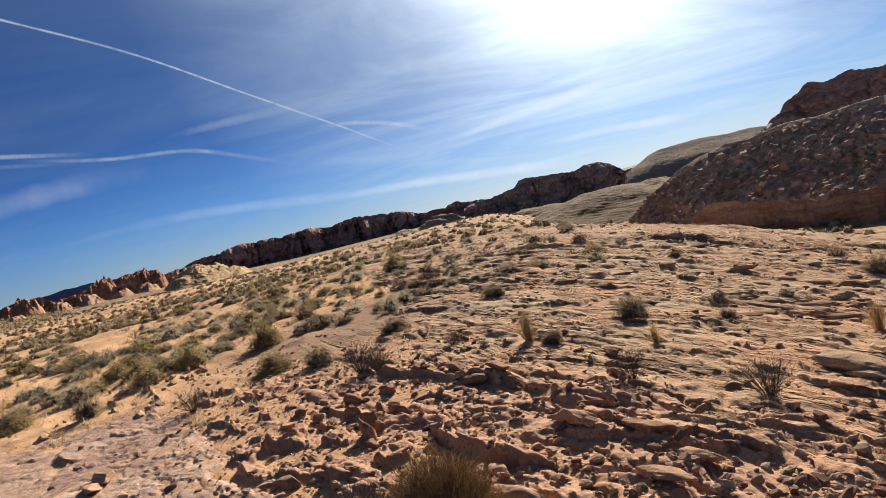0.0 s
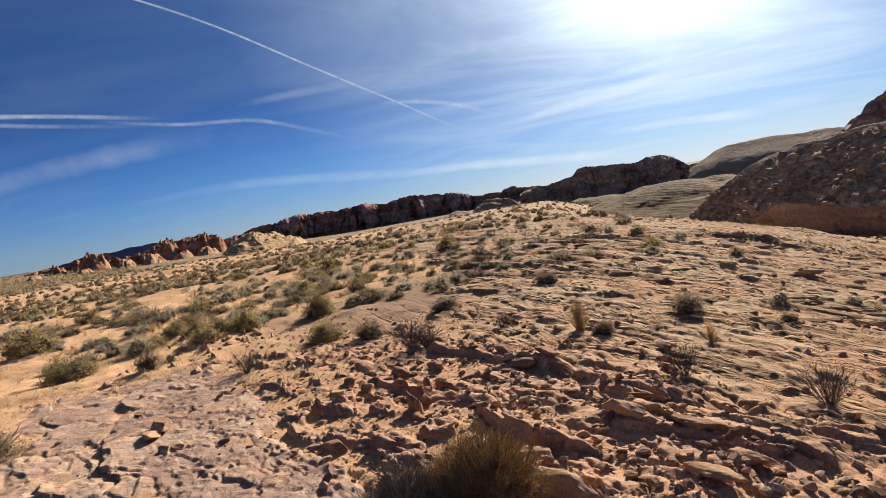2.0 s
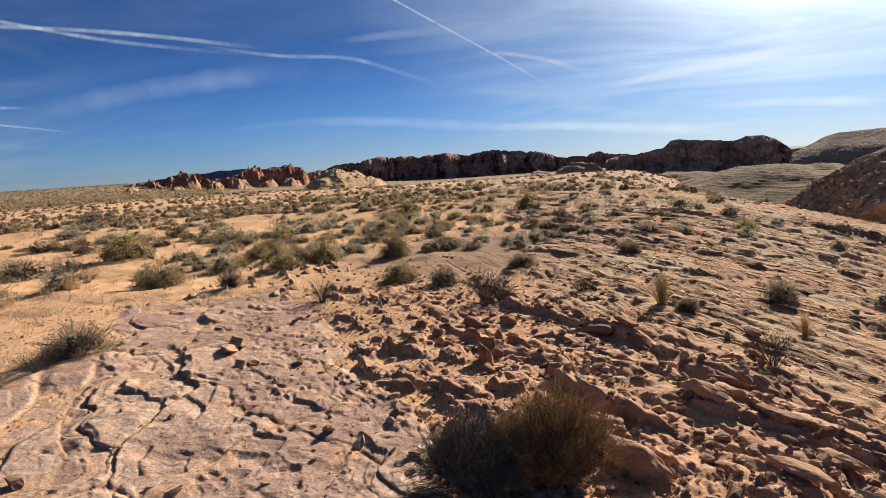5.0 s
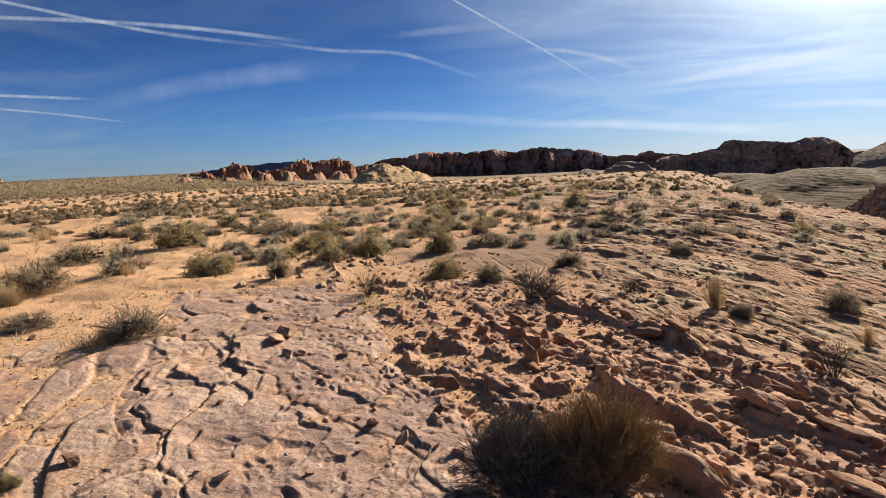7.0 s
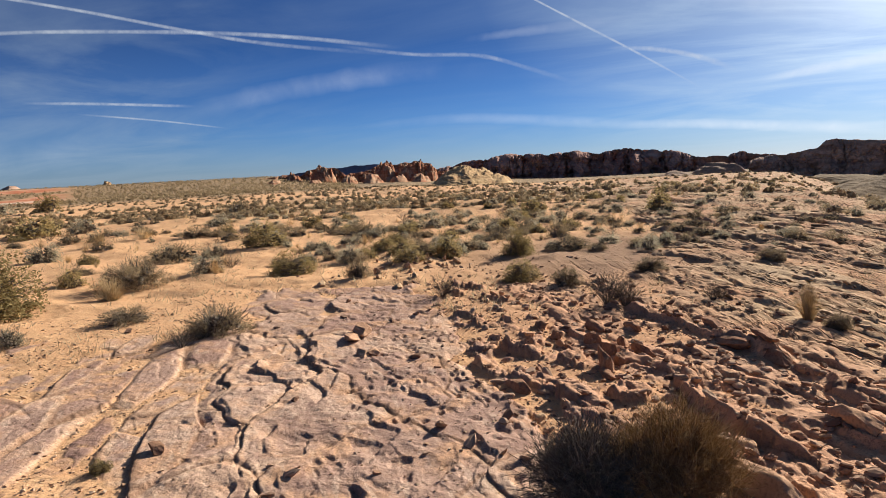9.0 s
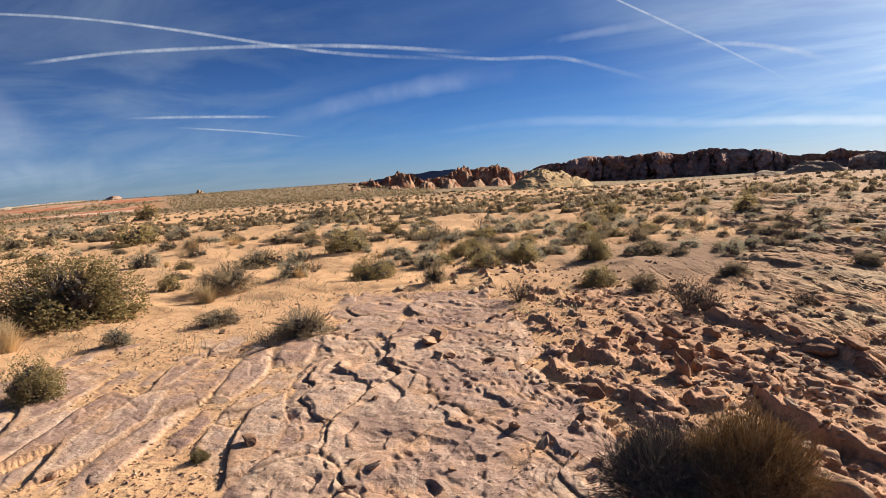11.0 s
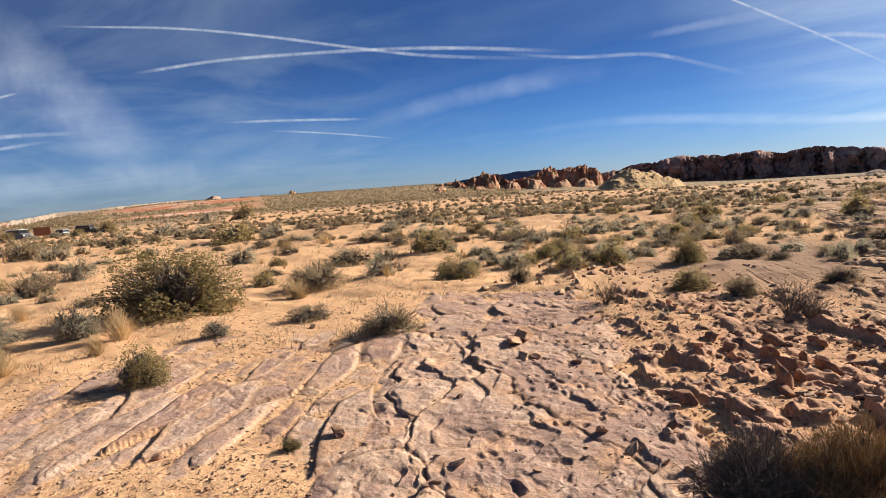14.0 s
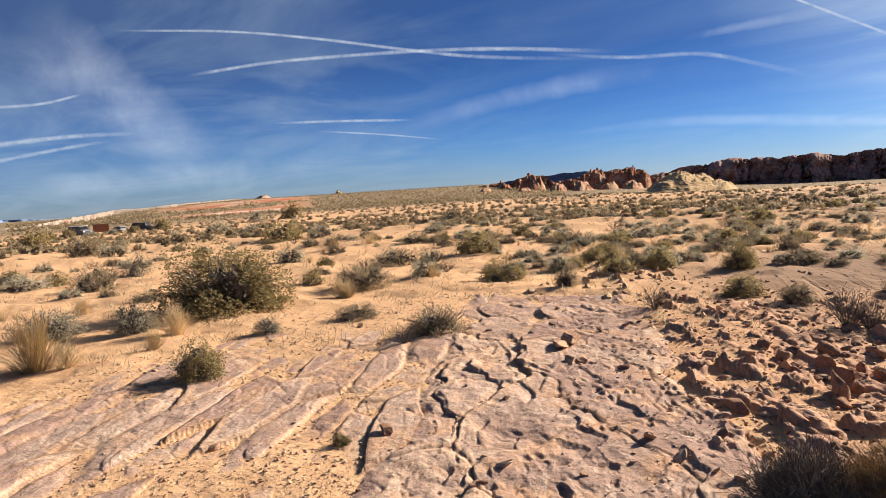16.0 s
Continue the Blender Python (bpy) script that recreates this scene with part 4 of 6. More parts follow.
def plant(kind, seed, n=1.0):
    """One plant, a metre wide, with its wood and its leaves as parts; n scales how much there is of it."""
    rng = np.random.default_rng(seed)
    if kind == "blackbrush":
        name, label, cat = "blackbrush", "dense grey-green desert shrub with dark twigs on sand", "shrub"
        st = stems(rng, int(110 * n), 0.5, 0.52, 4, 0.3, 0.05)
        tw = twigs(rng, st, int(200 * n), 0.13)
        at = dome(rng, int(5000 * n), 0.49, 0.54, 0.0, 30)
        lv = leaves(at, np.full(len(at), 0.038 / n ** 0.45), rng, 0.22, np.array([0, 0, 0.5]) + at * 1.2)
        mats, parts = (L_TWIG, L_SAGE), ("wood", "foliage")
    elif kind == "creosote":
        name, label, cat = "creosote_bush", "yellow-green creosote bush with bare grey lower stems", "shrub"
        st = stems(rng, int(90 * n), 0.42, 0.60, 5, 0.25, 0.04)
        tw = twigs(rng, st, int(260 * n), 0.08)
        at = dome(rng, int(6500 * n), 0.49, 0.74, 0.0, 44)
        lv = leaves(at, np.full(len(at), 0.034 / n ** 0.45), rng, 0.5)
        mats, parts = (L_TWIG, L_GREEN), ("wood", "foliage")
    elif kind == "bursage":
        name, label, cat = "bursage", "small round pale grey-green shrub on sand", "shrub"
        st = stems(rng, int(70 * n), 0.48, 0.60, 4, 0.3, 0.04)
        tw = twigs(rng, st, int(160 * n), 0.1)
        at = dome(rng, int(4200 * n), 0.49, 0.62, 0, 34)
        lv = leaves(at, np.full(len(at), 0.032 / n ** 0.45), rng, 0.35)
        mats, parts = (L_TWIG, L_PALE), ("wood", "foliage")
    elif kind == "grass":
        name, label, cat = "grass_clump", "dry straw-coloured bunch grass", "grass"
        st = stems(rng, int(150 * n), 0.30, 0.85, 5, 0.1, 0.03, 0.55, 0.25)
        tw = stems(rng, int(260 * n), 0.5, 0.7, 5, 0.35, 0.04, 0.1, 0.2)
        lv = None
        mats, parts = (L_STRAW, L_STRAW), ("inner_tuft", "outer_tuft")
    elif kind == "mormon_tea":
        name, label, cat = "mormon_tea", "rusty brown broom-like desert bush of fine stems", "shrub"
        st = stems(rng, int(700 * n), 0.5, 0.56, 7, 0.25, 0.055, 0.0, 0.3)
        tw = twigs(rng, st, int(13000 * n), 0.12, 4, 0.6)
        lv = None
        mats, parts = (L_TWIG, L_BROWN), ("wood", "broom")
    else:
        name, label, cat = "dead_bush", "bare dark grey dead bush of thin twigs", "shrub"
        st = stems(rng, int(150 * n), 0.5, 0.52, 6, 0.35, 0.06)
        tw = twigs(rng, st, int(1100 * n), 0.16, 4, 0.6)
        lv = None
        mats, parts = (L_DEAD, L_DEAD), ("wood", "brush")
    thick = {"grass": 0.0042, "mormon_tea": 0.0030, "dead": 0.0045}.get(kind, 0.006)
    root = new(name)
    if lv is not None:
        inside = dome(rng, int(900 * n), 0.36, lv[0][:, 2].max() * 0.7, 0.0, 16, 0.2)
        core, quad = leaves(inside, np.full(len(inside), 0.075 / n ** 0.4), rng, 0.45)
    v1, f1 = tubes(st, taper(len(st), st.shape[1], thick, rng))
    v2, f2 = tubes(tw, taper(len(tw), tw.shape[1], thick * 0.55, rng))
    if lv is None:
        part(parts[0], mesh_from(parts[0], v1, f1, mats[0], False), root)
        part(parts[1], mesh_from(parts[1], v2, f2, mats[1], False), root)
    else:
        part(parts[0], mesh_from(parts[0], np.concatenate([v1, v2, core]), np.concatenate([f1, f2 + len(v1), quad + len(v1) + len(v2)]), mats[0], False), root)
        part(parts[1], mesh_from(parts[1], lv[0], lv[1], mats[1], False), root)
    return tagged(root, label, cat)


L_PALE = leaf_material("bursage_leaves", (0.30, 0.26, 0.18), (0.43, 0.375, 0.255), (0.56, 0.49, 0.345), thin=0.42)
KINDS = ("blackbrush", "creosote", "bursage", "grass", "mormon_tea", "dead")
models, uses = {}, {}
place_rng = random.Random(7)


def set_plant(kind, x, y, wide, tall=1.0, lod=1.0, turn=None, label=""):
    """Stand a plant of that kind on the ground; tall stretches its height."""
    key = (kind, lod, uses.get((kind, lod), 0) % 3)
    uses[(kind, lod)] = uses.get((kind, lod), 0) + 1
    turn = place_rng.uniform(0, 360) if turn is None else turn
    z = float(height(np.array([x]), np.array([y]))[0]) - 0.01 * wide
    m = pose(x, y, z, 0, 0, turn) @ Matrix.Diagonal((wide, wide, wide * tall, 1))
    if key not in models:
        models[key] = plant(kind, hash_seed(key), lod)
        models[key].matrix_basis = m
        ob = models[key]
    else:
        src = models[key]
        keep = src.matrix_basis.copy()
        src.matrix_basis = Matrix.Identity(4)
        ob = copy_thing(src, m)
        src.matrix_basis = keep
    if label:
        tagged(ob, label)
    return tagged(ob, group={"grass": "grass clumps"}.get(kind, "desert shrubs"))


def hash_seed(key):
    return KINDS.index(key[0]) * 100 + int(key[1] * 10) * 7 + key[2]


# ---------------------------------------------------------------- plants that stand near the path
set_plant("creosote", -9.95, 4.52, 2.27, 0.70, 2.2)
set_plant("bursage", -9.27, 2.87, 0.65, 1.12, 1.0)
set_plant("grass", -8.68, 3.20, 0.74, 0.73, 1.0)
set_plant("grass", -7.91, 2.63, 0.52, 0.60, 1.0)
set_plant("creosote", -6.14, 2.41, 0.57, 0.91, 1.0)
set_plant("bursage", -7.48, 3.91, 0.42, 0.88, 1.0)
set_plant("bursage", -9.96, 1.98, 1.03, 0.70, 1.0)
set_plant("grass", -8.23, 1.45, 1.24, 0.63, 1.0)
set_plant("grass", -7.97, 1.70, 0.63, 0.60, 1.0)
set_plant("bursage", -17.93, 3.25, 1.27, 0.60, 0.4)
set_plant("blackbrush", -15.76, 4.25, 1.21, 0.95, 0.4)
set_plant("grass", -11.57, 2.83, 0.61, 0.57, 1.0)
set_plant("blackbrush", -9.76, 7.17, 1.23, 0.77, 1.0)
set_plant("blackbrush", -12.04, 9.81, 1.36, 0.62, 0.4)
set_plant("bursage", -9.64, 8.63, 0.71, 0.99, 0.4)
set_plant("blackbrush", -7.22, 5.13, 0.71, 0.56, 1.0)
set_plant("blackbrush", -5.58, 5.07, 0.78, 0.87, 1.0)
set_plant("dead", -5.46, 4.48, 0.38, 0.93, 0.5)
set_plant("creosote", -11.57, 12.19, 1.29, 0.66, 0.4)
set_plant("creosote", -7.70, 8.78, 0.88, 0.69, 1.0)
set_plant("bursage", -7.62, 10.34, 0.57, 1.10, 0.4)
set_plant("blackbrush", -6.10, 8.46, 0.44, 1.28, 1.0)
set_plant("blackbrush", -10.95, 15.43, 1.07, 0.77, 0.4)
set_plant("creosote", -8.35, 13.05, 0.57, 0.86, 0.4)
set_plant("bursage", -6.15, 11.70, 0.87, 0.86, 0.4)
set_plant("dead", -4.04, 7.49, 0.46, 1.20, 0.5)
set_plant("creosote", -4.71, 11.80, 0.69, 1.03, 1.0)
set_plant("creosote", -3.59, 9.18, 0.70, 0.69, 1.0)
set_plant("blackbrush", -2.80, 8.79, 0.51, 0.93, 1.0)
set_plant("dead", -1.93, 7.69, 0.60, 1.22, 0.5)
set_plant("blackbrush", -5.05, 15.22, 0.64, 1.17, 0.4)
set_plant("blackbrush", -3.98, 12.76, 0.94, 0.58, 0.4)
set_plant("bursage", -16.02, 9.33, 1.00, 0.88, 0.4)
set_plant("bursage", -17.96, 5.92, 0.91, 1.06, 0.4)
set_plant("bursage", -26.52, 7.89, 1.32, 0.88, 0.2)
set_plant("blackbrush", -33.33, 8.68, 1.85, 1.05, 0.2)
set_plant("creosote", -28.64, 16.35, 2.06, 0.69, 0.2)
set_plant("bursage", -55.45, 25.51, 2.95, 0.69, 0.2)
set_plant("bursage", -27.79, 18.08, 1.61, 0.69, 0.2)
set_plant("blackbrush", -16.88, 14.79, 1.21, 0.62, 0.4)
set_plant("blackbrush", -32.06, 31.39, 2.02, 0.96, 0.2)
set_plant("bursage", -21.69, 20.06, 1.28, 0.65, 0.2)
set_plant("creosote", -104.54, 62.22, 4.82, 0.85, 0.2)
set_plant("creosote", -3.56, 2.31, 0.15, 0.73, 1.0)
set_plant("bursage", -41.07, 20.94, 1.83, 0.77, 0.2)
set_plant("creosote", -15.72, 19.09, 0.99, 0.60, 0.2)
set_plant("creosote", -59.45, 12.10, 2.88, 0.76, 0.2)
set_plant("bursage", -114.08, 60.24, 4.45, 0.73, 0.2)
set_plant("grass", -18.43, 12.39, 1.29, 0.45, 0.4)
set_plant("grass", -18.29, 13.84, 1.33, 0.45, 0.4)
set_plant("grass", -9.09, 6.24, 0.99, 0.45, 1.0)
set_plant("grass", 0.14, 7.51, 0.42, 1.11, 1.0)
set_plant("blackbrush", 0.35, 7.21, 0.22, 1.13, 1.0)
set_plant("blackbrush", 1.42, 8.04, 0.44, 1.36, 1.0)
set_plant("dead", 0.93, 5.48, 0.36, 1.50, 0.5)
set_plant("dead", -0.75, 8.29, 0.29, 1.20, 0.5)
set_plant("blackbrush", -0.24, 11.19, 0.35, 0.96, 1.0)
set_plant("bursage", -2.29, 13.64, 0.55, 0.98, 0.4)
set_plant("dead", -1.71, 7.68, 0.50, 1.22, 0.5)
set_plant("blackbrush", -1.91, 10.06, 0.53, 0.77, 1.0)
set_plant("blackbrush", -6.44, 16.62, 0.62, 1.06, 0.4)
set_plant("bursage", -8.46, 17.65, 0.68, 0.81, 0.4)
set_plant("blackbrush", -6.46, 14.91, 0.62, 1.05, 0.4)
set_plant("grass", -7.19, 11.92, 0.59, 0.64, 0.4)
set_plant("bursage", 2.56, 8.45, 0.31, 0.97, 1.0)
set_plant("blackbrush", 2.35, 7.44, 0.23, 0.96, 1.0)
set_plant("bursage", 3.46, 8.67, 0.28, 0.71, 1.0)
set_plant("blackbrush", 6.38, 13.59, 0.45, 1.13, 0.4)
set_plant("dead", 1.76, 4.77, 0.51, 1.09, 0.5)
set_plant("grass", 3.48, 6.61, 0.38, 0.95, 1.0)
set_plant("blackbrush", 5.57, 10.60, 0.48, 1.25, 1.0)
set_plant("grass", 1.38, 6.62, 0.23, 1.18, 1.0)
set_plant("blackbrush", 0.41, 7.20, 0.23, 1.39, 1.0)
set_plant("blackbrush", 3.34, 13.56, 0.32, 1.04, 0.4)
set_plant("blackbrush", -0.35, 11.36, 0.44, 0.79, 1.0)
set_plant("dead", -1.91, 15.27, 0.46, 0.94, 0.5)
set_plant("bursage", -2.46, 12.81, 0.50, 1.03, 0.4)
set_plant("bursage", 19.74, 43.42, 1.08, 0.87, 0.2)
set_plant("dead", -0.82, 8.17, 0.28, 1.26, 0.5)
set_plant("mormon_tea", -0.46, 3.14, 0.66, 1.22, 1.0, 40, "large rusty brown broom-like bush rooted between rock ledges")
set_plant("dead", -0.82, 3.00, 0.66, 1.05, 6.0, 10, "dense grey dead bush leaning on a rusty bush")


# ---------------------------------------------------------------- stones
def rock_mesh(name, n, seed, square, lump, mat, cut=0.0):
    """A block between a ball and a cube, with flat broken faces and a lumpy skin."""
    rng = np.random.default_rng(seed)
    v, f = ball(n)
    v = v / np.linalg.norm(v, axis=1, keepdims=True) * (1 - square) + v * square * 0.8
    for _ in range(13):
        d = rng.normal(size=3)
        d /= np.linalg.norm(d)
        over = np.maximum(v @ d - rng.uniform(0.48, 0.84), 0)
        v = v - over[:, None] * d * 0.97
    for scale, amp in ((1.3, 0.9), (3.1, 0.6), (7.0, 0.4), (15.0, 0.22)):
        a = fbm(v[:, 0] * scale + seed, v[:, 1] * scale + v[:, 2] * scale * 0.7, 2, seed)
        v = v * (1 + lump * amp * a)[:, None]
    return mesh_from(name, v, f, mat, n > 4)


STONES = {"pink": M_STONE, "tan": M_STONE_TAN, "dark": M_STONE_DARK}
block_count = [0]


def rock_block(kind, x, y, long, high, upright=False):
    k = block_count[0]
    high = high if upright else min(0.8 * high, 0.3 * long)
    block_count[0] += 1
    rng = random.Random(500 + k)
    me = rock_mesh("rock_block", 14, 900 + k, 0.6, 0.09, STONES[kind])
    ob = new("rock_block", me)
    z = float(height(np.array([x]), np.array([y]))[0])
    wide = long * rng.uniform(0.25, 0.38)
    ob.matrix_basis = pose(x, y, z + high * 0.18, rng.uniform(-6, 6), rng.uniform(-8, 8), -51.5 + rng.uniform(-14, 14)) @ Matrix.Diagonal((long * 0.56, wide * 0.6, high * 0.62, 1))
    words = {"pink": "weathered pink sandstone block on bare bedrock", "tan": "smooth tan sandstone boulder lying on bare rock",
             "dark": "dark varnished sandstone ledge block with broken edges"}
    return tagged(ob, words[kind], "rock", "ledge blocks")


# ledge blocks that stand out of the bedrock
rock_block("dark", 0.54, 5.01, 0.30, 0.13)
rock_block("pink", 0.99, 3.79, 0.34, 0.10)
rock_block("pink", 0.72, 3.47, 0.40, 0.09)
rock_block("dark", -0.11, 5.94, 0.50, 0.15)
rock_block("pink", 0.19, 5.72, 0.24, 0.14)
rock_block("dark", -0.50, 6.23, 0.52, 0.13)
rock_block("dark", -1.24, 4.92, 0.26, 0.22)
rock_block("tan", 2.53, 5.21, 0.71, 0.21)
rock_block("tan", 2.53, 5.00, 0.38, 0.10)
rock_block("tan", 2.11, 7.96, 0.18, 0.12)
rock_block("tan", 2.27, 7.93, 0.12, 0.08)
rock_block("dark", 3.18, 7.12, 0.21, 0.12)
rock_block("tan", 2.85, 8.11, 0.28, 0.08)
rock_block("tan", 3.38, 8.16, 0.29, 0.09)
rock_block("tan", 3.96, 8.29, 0.35, 0.12)
rock_block("dark", -1.30, 5.15, 0.44, 0.20, True)
rock_block("pink", -0.06, 3.42, 0.46, 0.22, True)
rock_block("pink", -0.20, 3.93, 0.27, 0.20)
rock_block("pink", 0.11, 5.73, 0.30, 0.17)
rock_block("dark", -0.19, 6.16, 0.41, 0.12)
rock_block("dark", -0.64, 6.71, 0.41, 0.12)
rock_block("dark", 0.54, 4.91, 0.36, 0.13)
rock_block("pink", 0.37, 4.51, 0.46, 0.15)
rock_block("dark", -1.80, 4.48, 0.35, 0.17)
rock_block("dark", -1.79, 4.92, 0.15, 0.15)
rock_block("pink", -2.57, 5.80, 0.21, 0.13)
rock_block("pink", -3.88, 5.26, 0.45, 0.10)
rock_block("pink", -3.40, 4.76, 0.26, 0.08)
rock_block("tan", -5.03, 7.96, 0.34, 0.11)
rock_block("tan", -5.15, 8.64, 0.27, 0.10)
rock_block("dark", 0.79, 4.24, 0.39, 0.13)
rock_block("pink", 0.02, 3.34, 0.28, 0.13)
rock_block("dark", -1.41, 6.58, 0.33, 0.12)
rock_block("dark", -1.14, 7.02, 0.23, 0.12)
rock_block("pink", -2.34, 7.65, 0.22, 0.11)
rock_block("tan", -3.35, 7.36, 0.22, 0.12)
rock_block("pink", -3.93, 5.50, 0.49, 0.12)
rock_block("pink", -3.37, 4.88, 0.30, 0.09)
rock_block("tan", -5.04, 8.19, 0.32, 0.12)
rock_block("pink", -3.43, 7.78, 0.33, 0.18)
rock_block("tan", -6.83, 9.43, 0.38, 0.15)
rock_block("tan", -6.68, 10.28, 0.47, 0.17)
rock_block("tan", -6.38, 7.90, 0.45, 0.13)
rock_block("tan", -5.55, 9.19, 0.29, 0.12)
rock_block("tan", -5.81, 8.61, 0.25, 0.10)
rock_block("pink", -5.64, 9.98, 0.25, 0.13)
rock_block("tan", -6.67, 8.72, 0.22, 0.09)
rock_block("pink", -1.89, 5.79, 0.23, 0.09)
rock_block("dark", 0.89, 6.37, 0.21, 0.08)
rock_block("tan", 0.61, 7.34, 0.20, 0.06)
rock_block("tan", 1.86, 5.92, 0.21, 0.07)
rock_block("tan", 2.86, 12.27, 0.48, 0.09)
rock_block("tan", 3.80, 11.01, 0.57, 0.10)
rock_block("tan", 5.06, 11.72, 0.55, 0.11)
rock_block("dark", 4.35, 15.36, 0.60, 0.11)
rock_block("tan", 5.75, 14.65, 0.51, 0.11)
for bx, by, long, high in ((-1.42, 5.62, 0.24, 0.15), (-1.60, 5.85, 0.30, 0.17), (-1.24, 5.35, 0.22, 0.12), (-1.12, 5.70, 0.30, 0.14), (-2.02, 6.02, 0.26, 0.11), (-2.30, 6.35, 0.30, 0.10), (-1.75, 6.5, 0.36, 0.12), (-1.35, 5.9, 0.2, 0.15), (-1.75, 5.6, 0.2, 0.10)):
    rock_block("dark", bx, by, long, high, True)


heap_rng = random.Random(83)
for _ in range(22):
    rock_block(heap_rng.choice(("tan", "tan", "pink")), -5.9 + heap_rng.gauss(0, 0.75), 10.5 + heap_rng.gauss(0, 0.5), heap_rng.uniform(0.12, 0.38), heap_rng.uniform(0.07, 0.14), True)


def scatter_stones():
    rng = random.Random(21)
    shapes = [rock_mesh("stone", 3, 40 + k, 0.5, 0.12, m) for k, m in enumerate((M_STONE, M_STONE, M_STONE_TAN, M_STONE_DARK, M_STONE, M_STONE_DARK))]
    made = 0
    while made < 230:
        az, r = radians(rng.uniform(-78, 30)), 3.0 + 8.5 * rng.random() ** 1.3
        x, y = np.array([r * math.sin(az)]), np.array([r * math.cos(az)])
        s, q = 0.78 * x + 0.62 * y, -0.62 * x + 0.78 * y
        want = 0.006 + 0.01 * float(s[0] > 0.8) + 0.8 * math.exp(-((float(s[0]) - 3.2) / 1.1) ** 2) + 0.12 * float(sm(fbm(x / 0.9, y / 0.9, 3, 51), 0.05, 0.3)[0])
        if rng.random() > want * (0.3 + 0.7 * float(masks(x, y)[0][0])):
            continue
        size = 0.014 + 0.042 * rng.random() ** 2.6
        ob = new("stone", rng.choice(shapes))
        ob.matrix_basis = pose(float(x[0]), float(y[0]), float(height(x, y)[0]) + size * 0.3, rng.uniform(-25, 25), rng.uniform(-25, 25), rng.uniform(0, 360)) \
            @ Matrix.Diagonal((size * rng.uniform(0.9, 1.7), size * rng.uniform(0.7, 1.1), size * rng.uniform(0.5, 0.9), 1))
        tagged(ob, "small loose sandstone fragment on bedrock", "stone", "loose stones")
        made += 1


def scatter_pebbles():
    rng = np.random.default_rng(5)
    n = 60000
    az, r = np.radians(rng.uniform(-82, 32, n)), 2.6 + 17 * rng.random(n) ** 1.7
    x, y = r * np.sin(az), r * np.cos(az)
    rock = masks(x, y)[0]
    s = 0.78 * x + 0.62 * y
    patch = sm(fbm(x / 0.7, y / 0.7, 3, 91), -0.05, 0.35)
    between = (1 - relief(x, y)[4]) * rock
    keep = rng.random(n) < 0.03 * patch + 0.75 * between + (0.08 + 0.92 * patch) * (0.35 * np.exp(-((s - 2.4) / 2.0) ** 2) + 0.10 * (1 - rock) * (s > -4.2))
    x, y = x[keep], y[keep]
    n = len(x)
    z = height(x, y)
    size = 0.004 + 0.011 * rng.random(n) ** 3 + 0.0005 * np.hypot(x, y)
    base = np.array([(1, 0, 0.1), (0, 1, 0.1), (-1, 0, 0.1), (0, -1, 0.1), (0.25, 0.15, 0.5), (0, 0, -0.5)], float)
    v = base[None] * rng.uniform(0.6, 1.4, (n, 6, 1)) * size[:, None, None] + rng.normal(size=(n, 6, 3)) * size[:, None, None] * 0.2
    turn = rng.uniform(0, 6.3, n)
    c, sn = np.cos(turn)[:, None], np.sin(turn)[:, None]
    v = np.stack([v[..., 0] * c - v[..., 1] * sn, v[..., 0] * sn + v[..., 1] * c, v[..., 2]], -1) + np.stack([x, y, z + size * 0.3], -1)[:, None]
    tri = np.array([(0, 1, 4), (1, 2, 4), (2, 3, 4), (3, 0, 4), (1, 0, 5), (2, 1, 5), (3, 2, 5), (0, 3, 5)])
    f = (tri[None] + 6 * np.arange(n)[:, None, None]).reshape(-1, 3)
    mat = leaf_material("pebbles", (0.40, 0.23, 0.14), (0.56, 0.36, 0.23), (0.70, 0.50, 0.34), 0.95)
    tagged(new("pebbles", mesh_from("pebbles", v.reshape(-1, 3), f, mat, False)), "loose gravel and sandstone chips over the bedrock", "pebbles", kind="stuff")


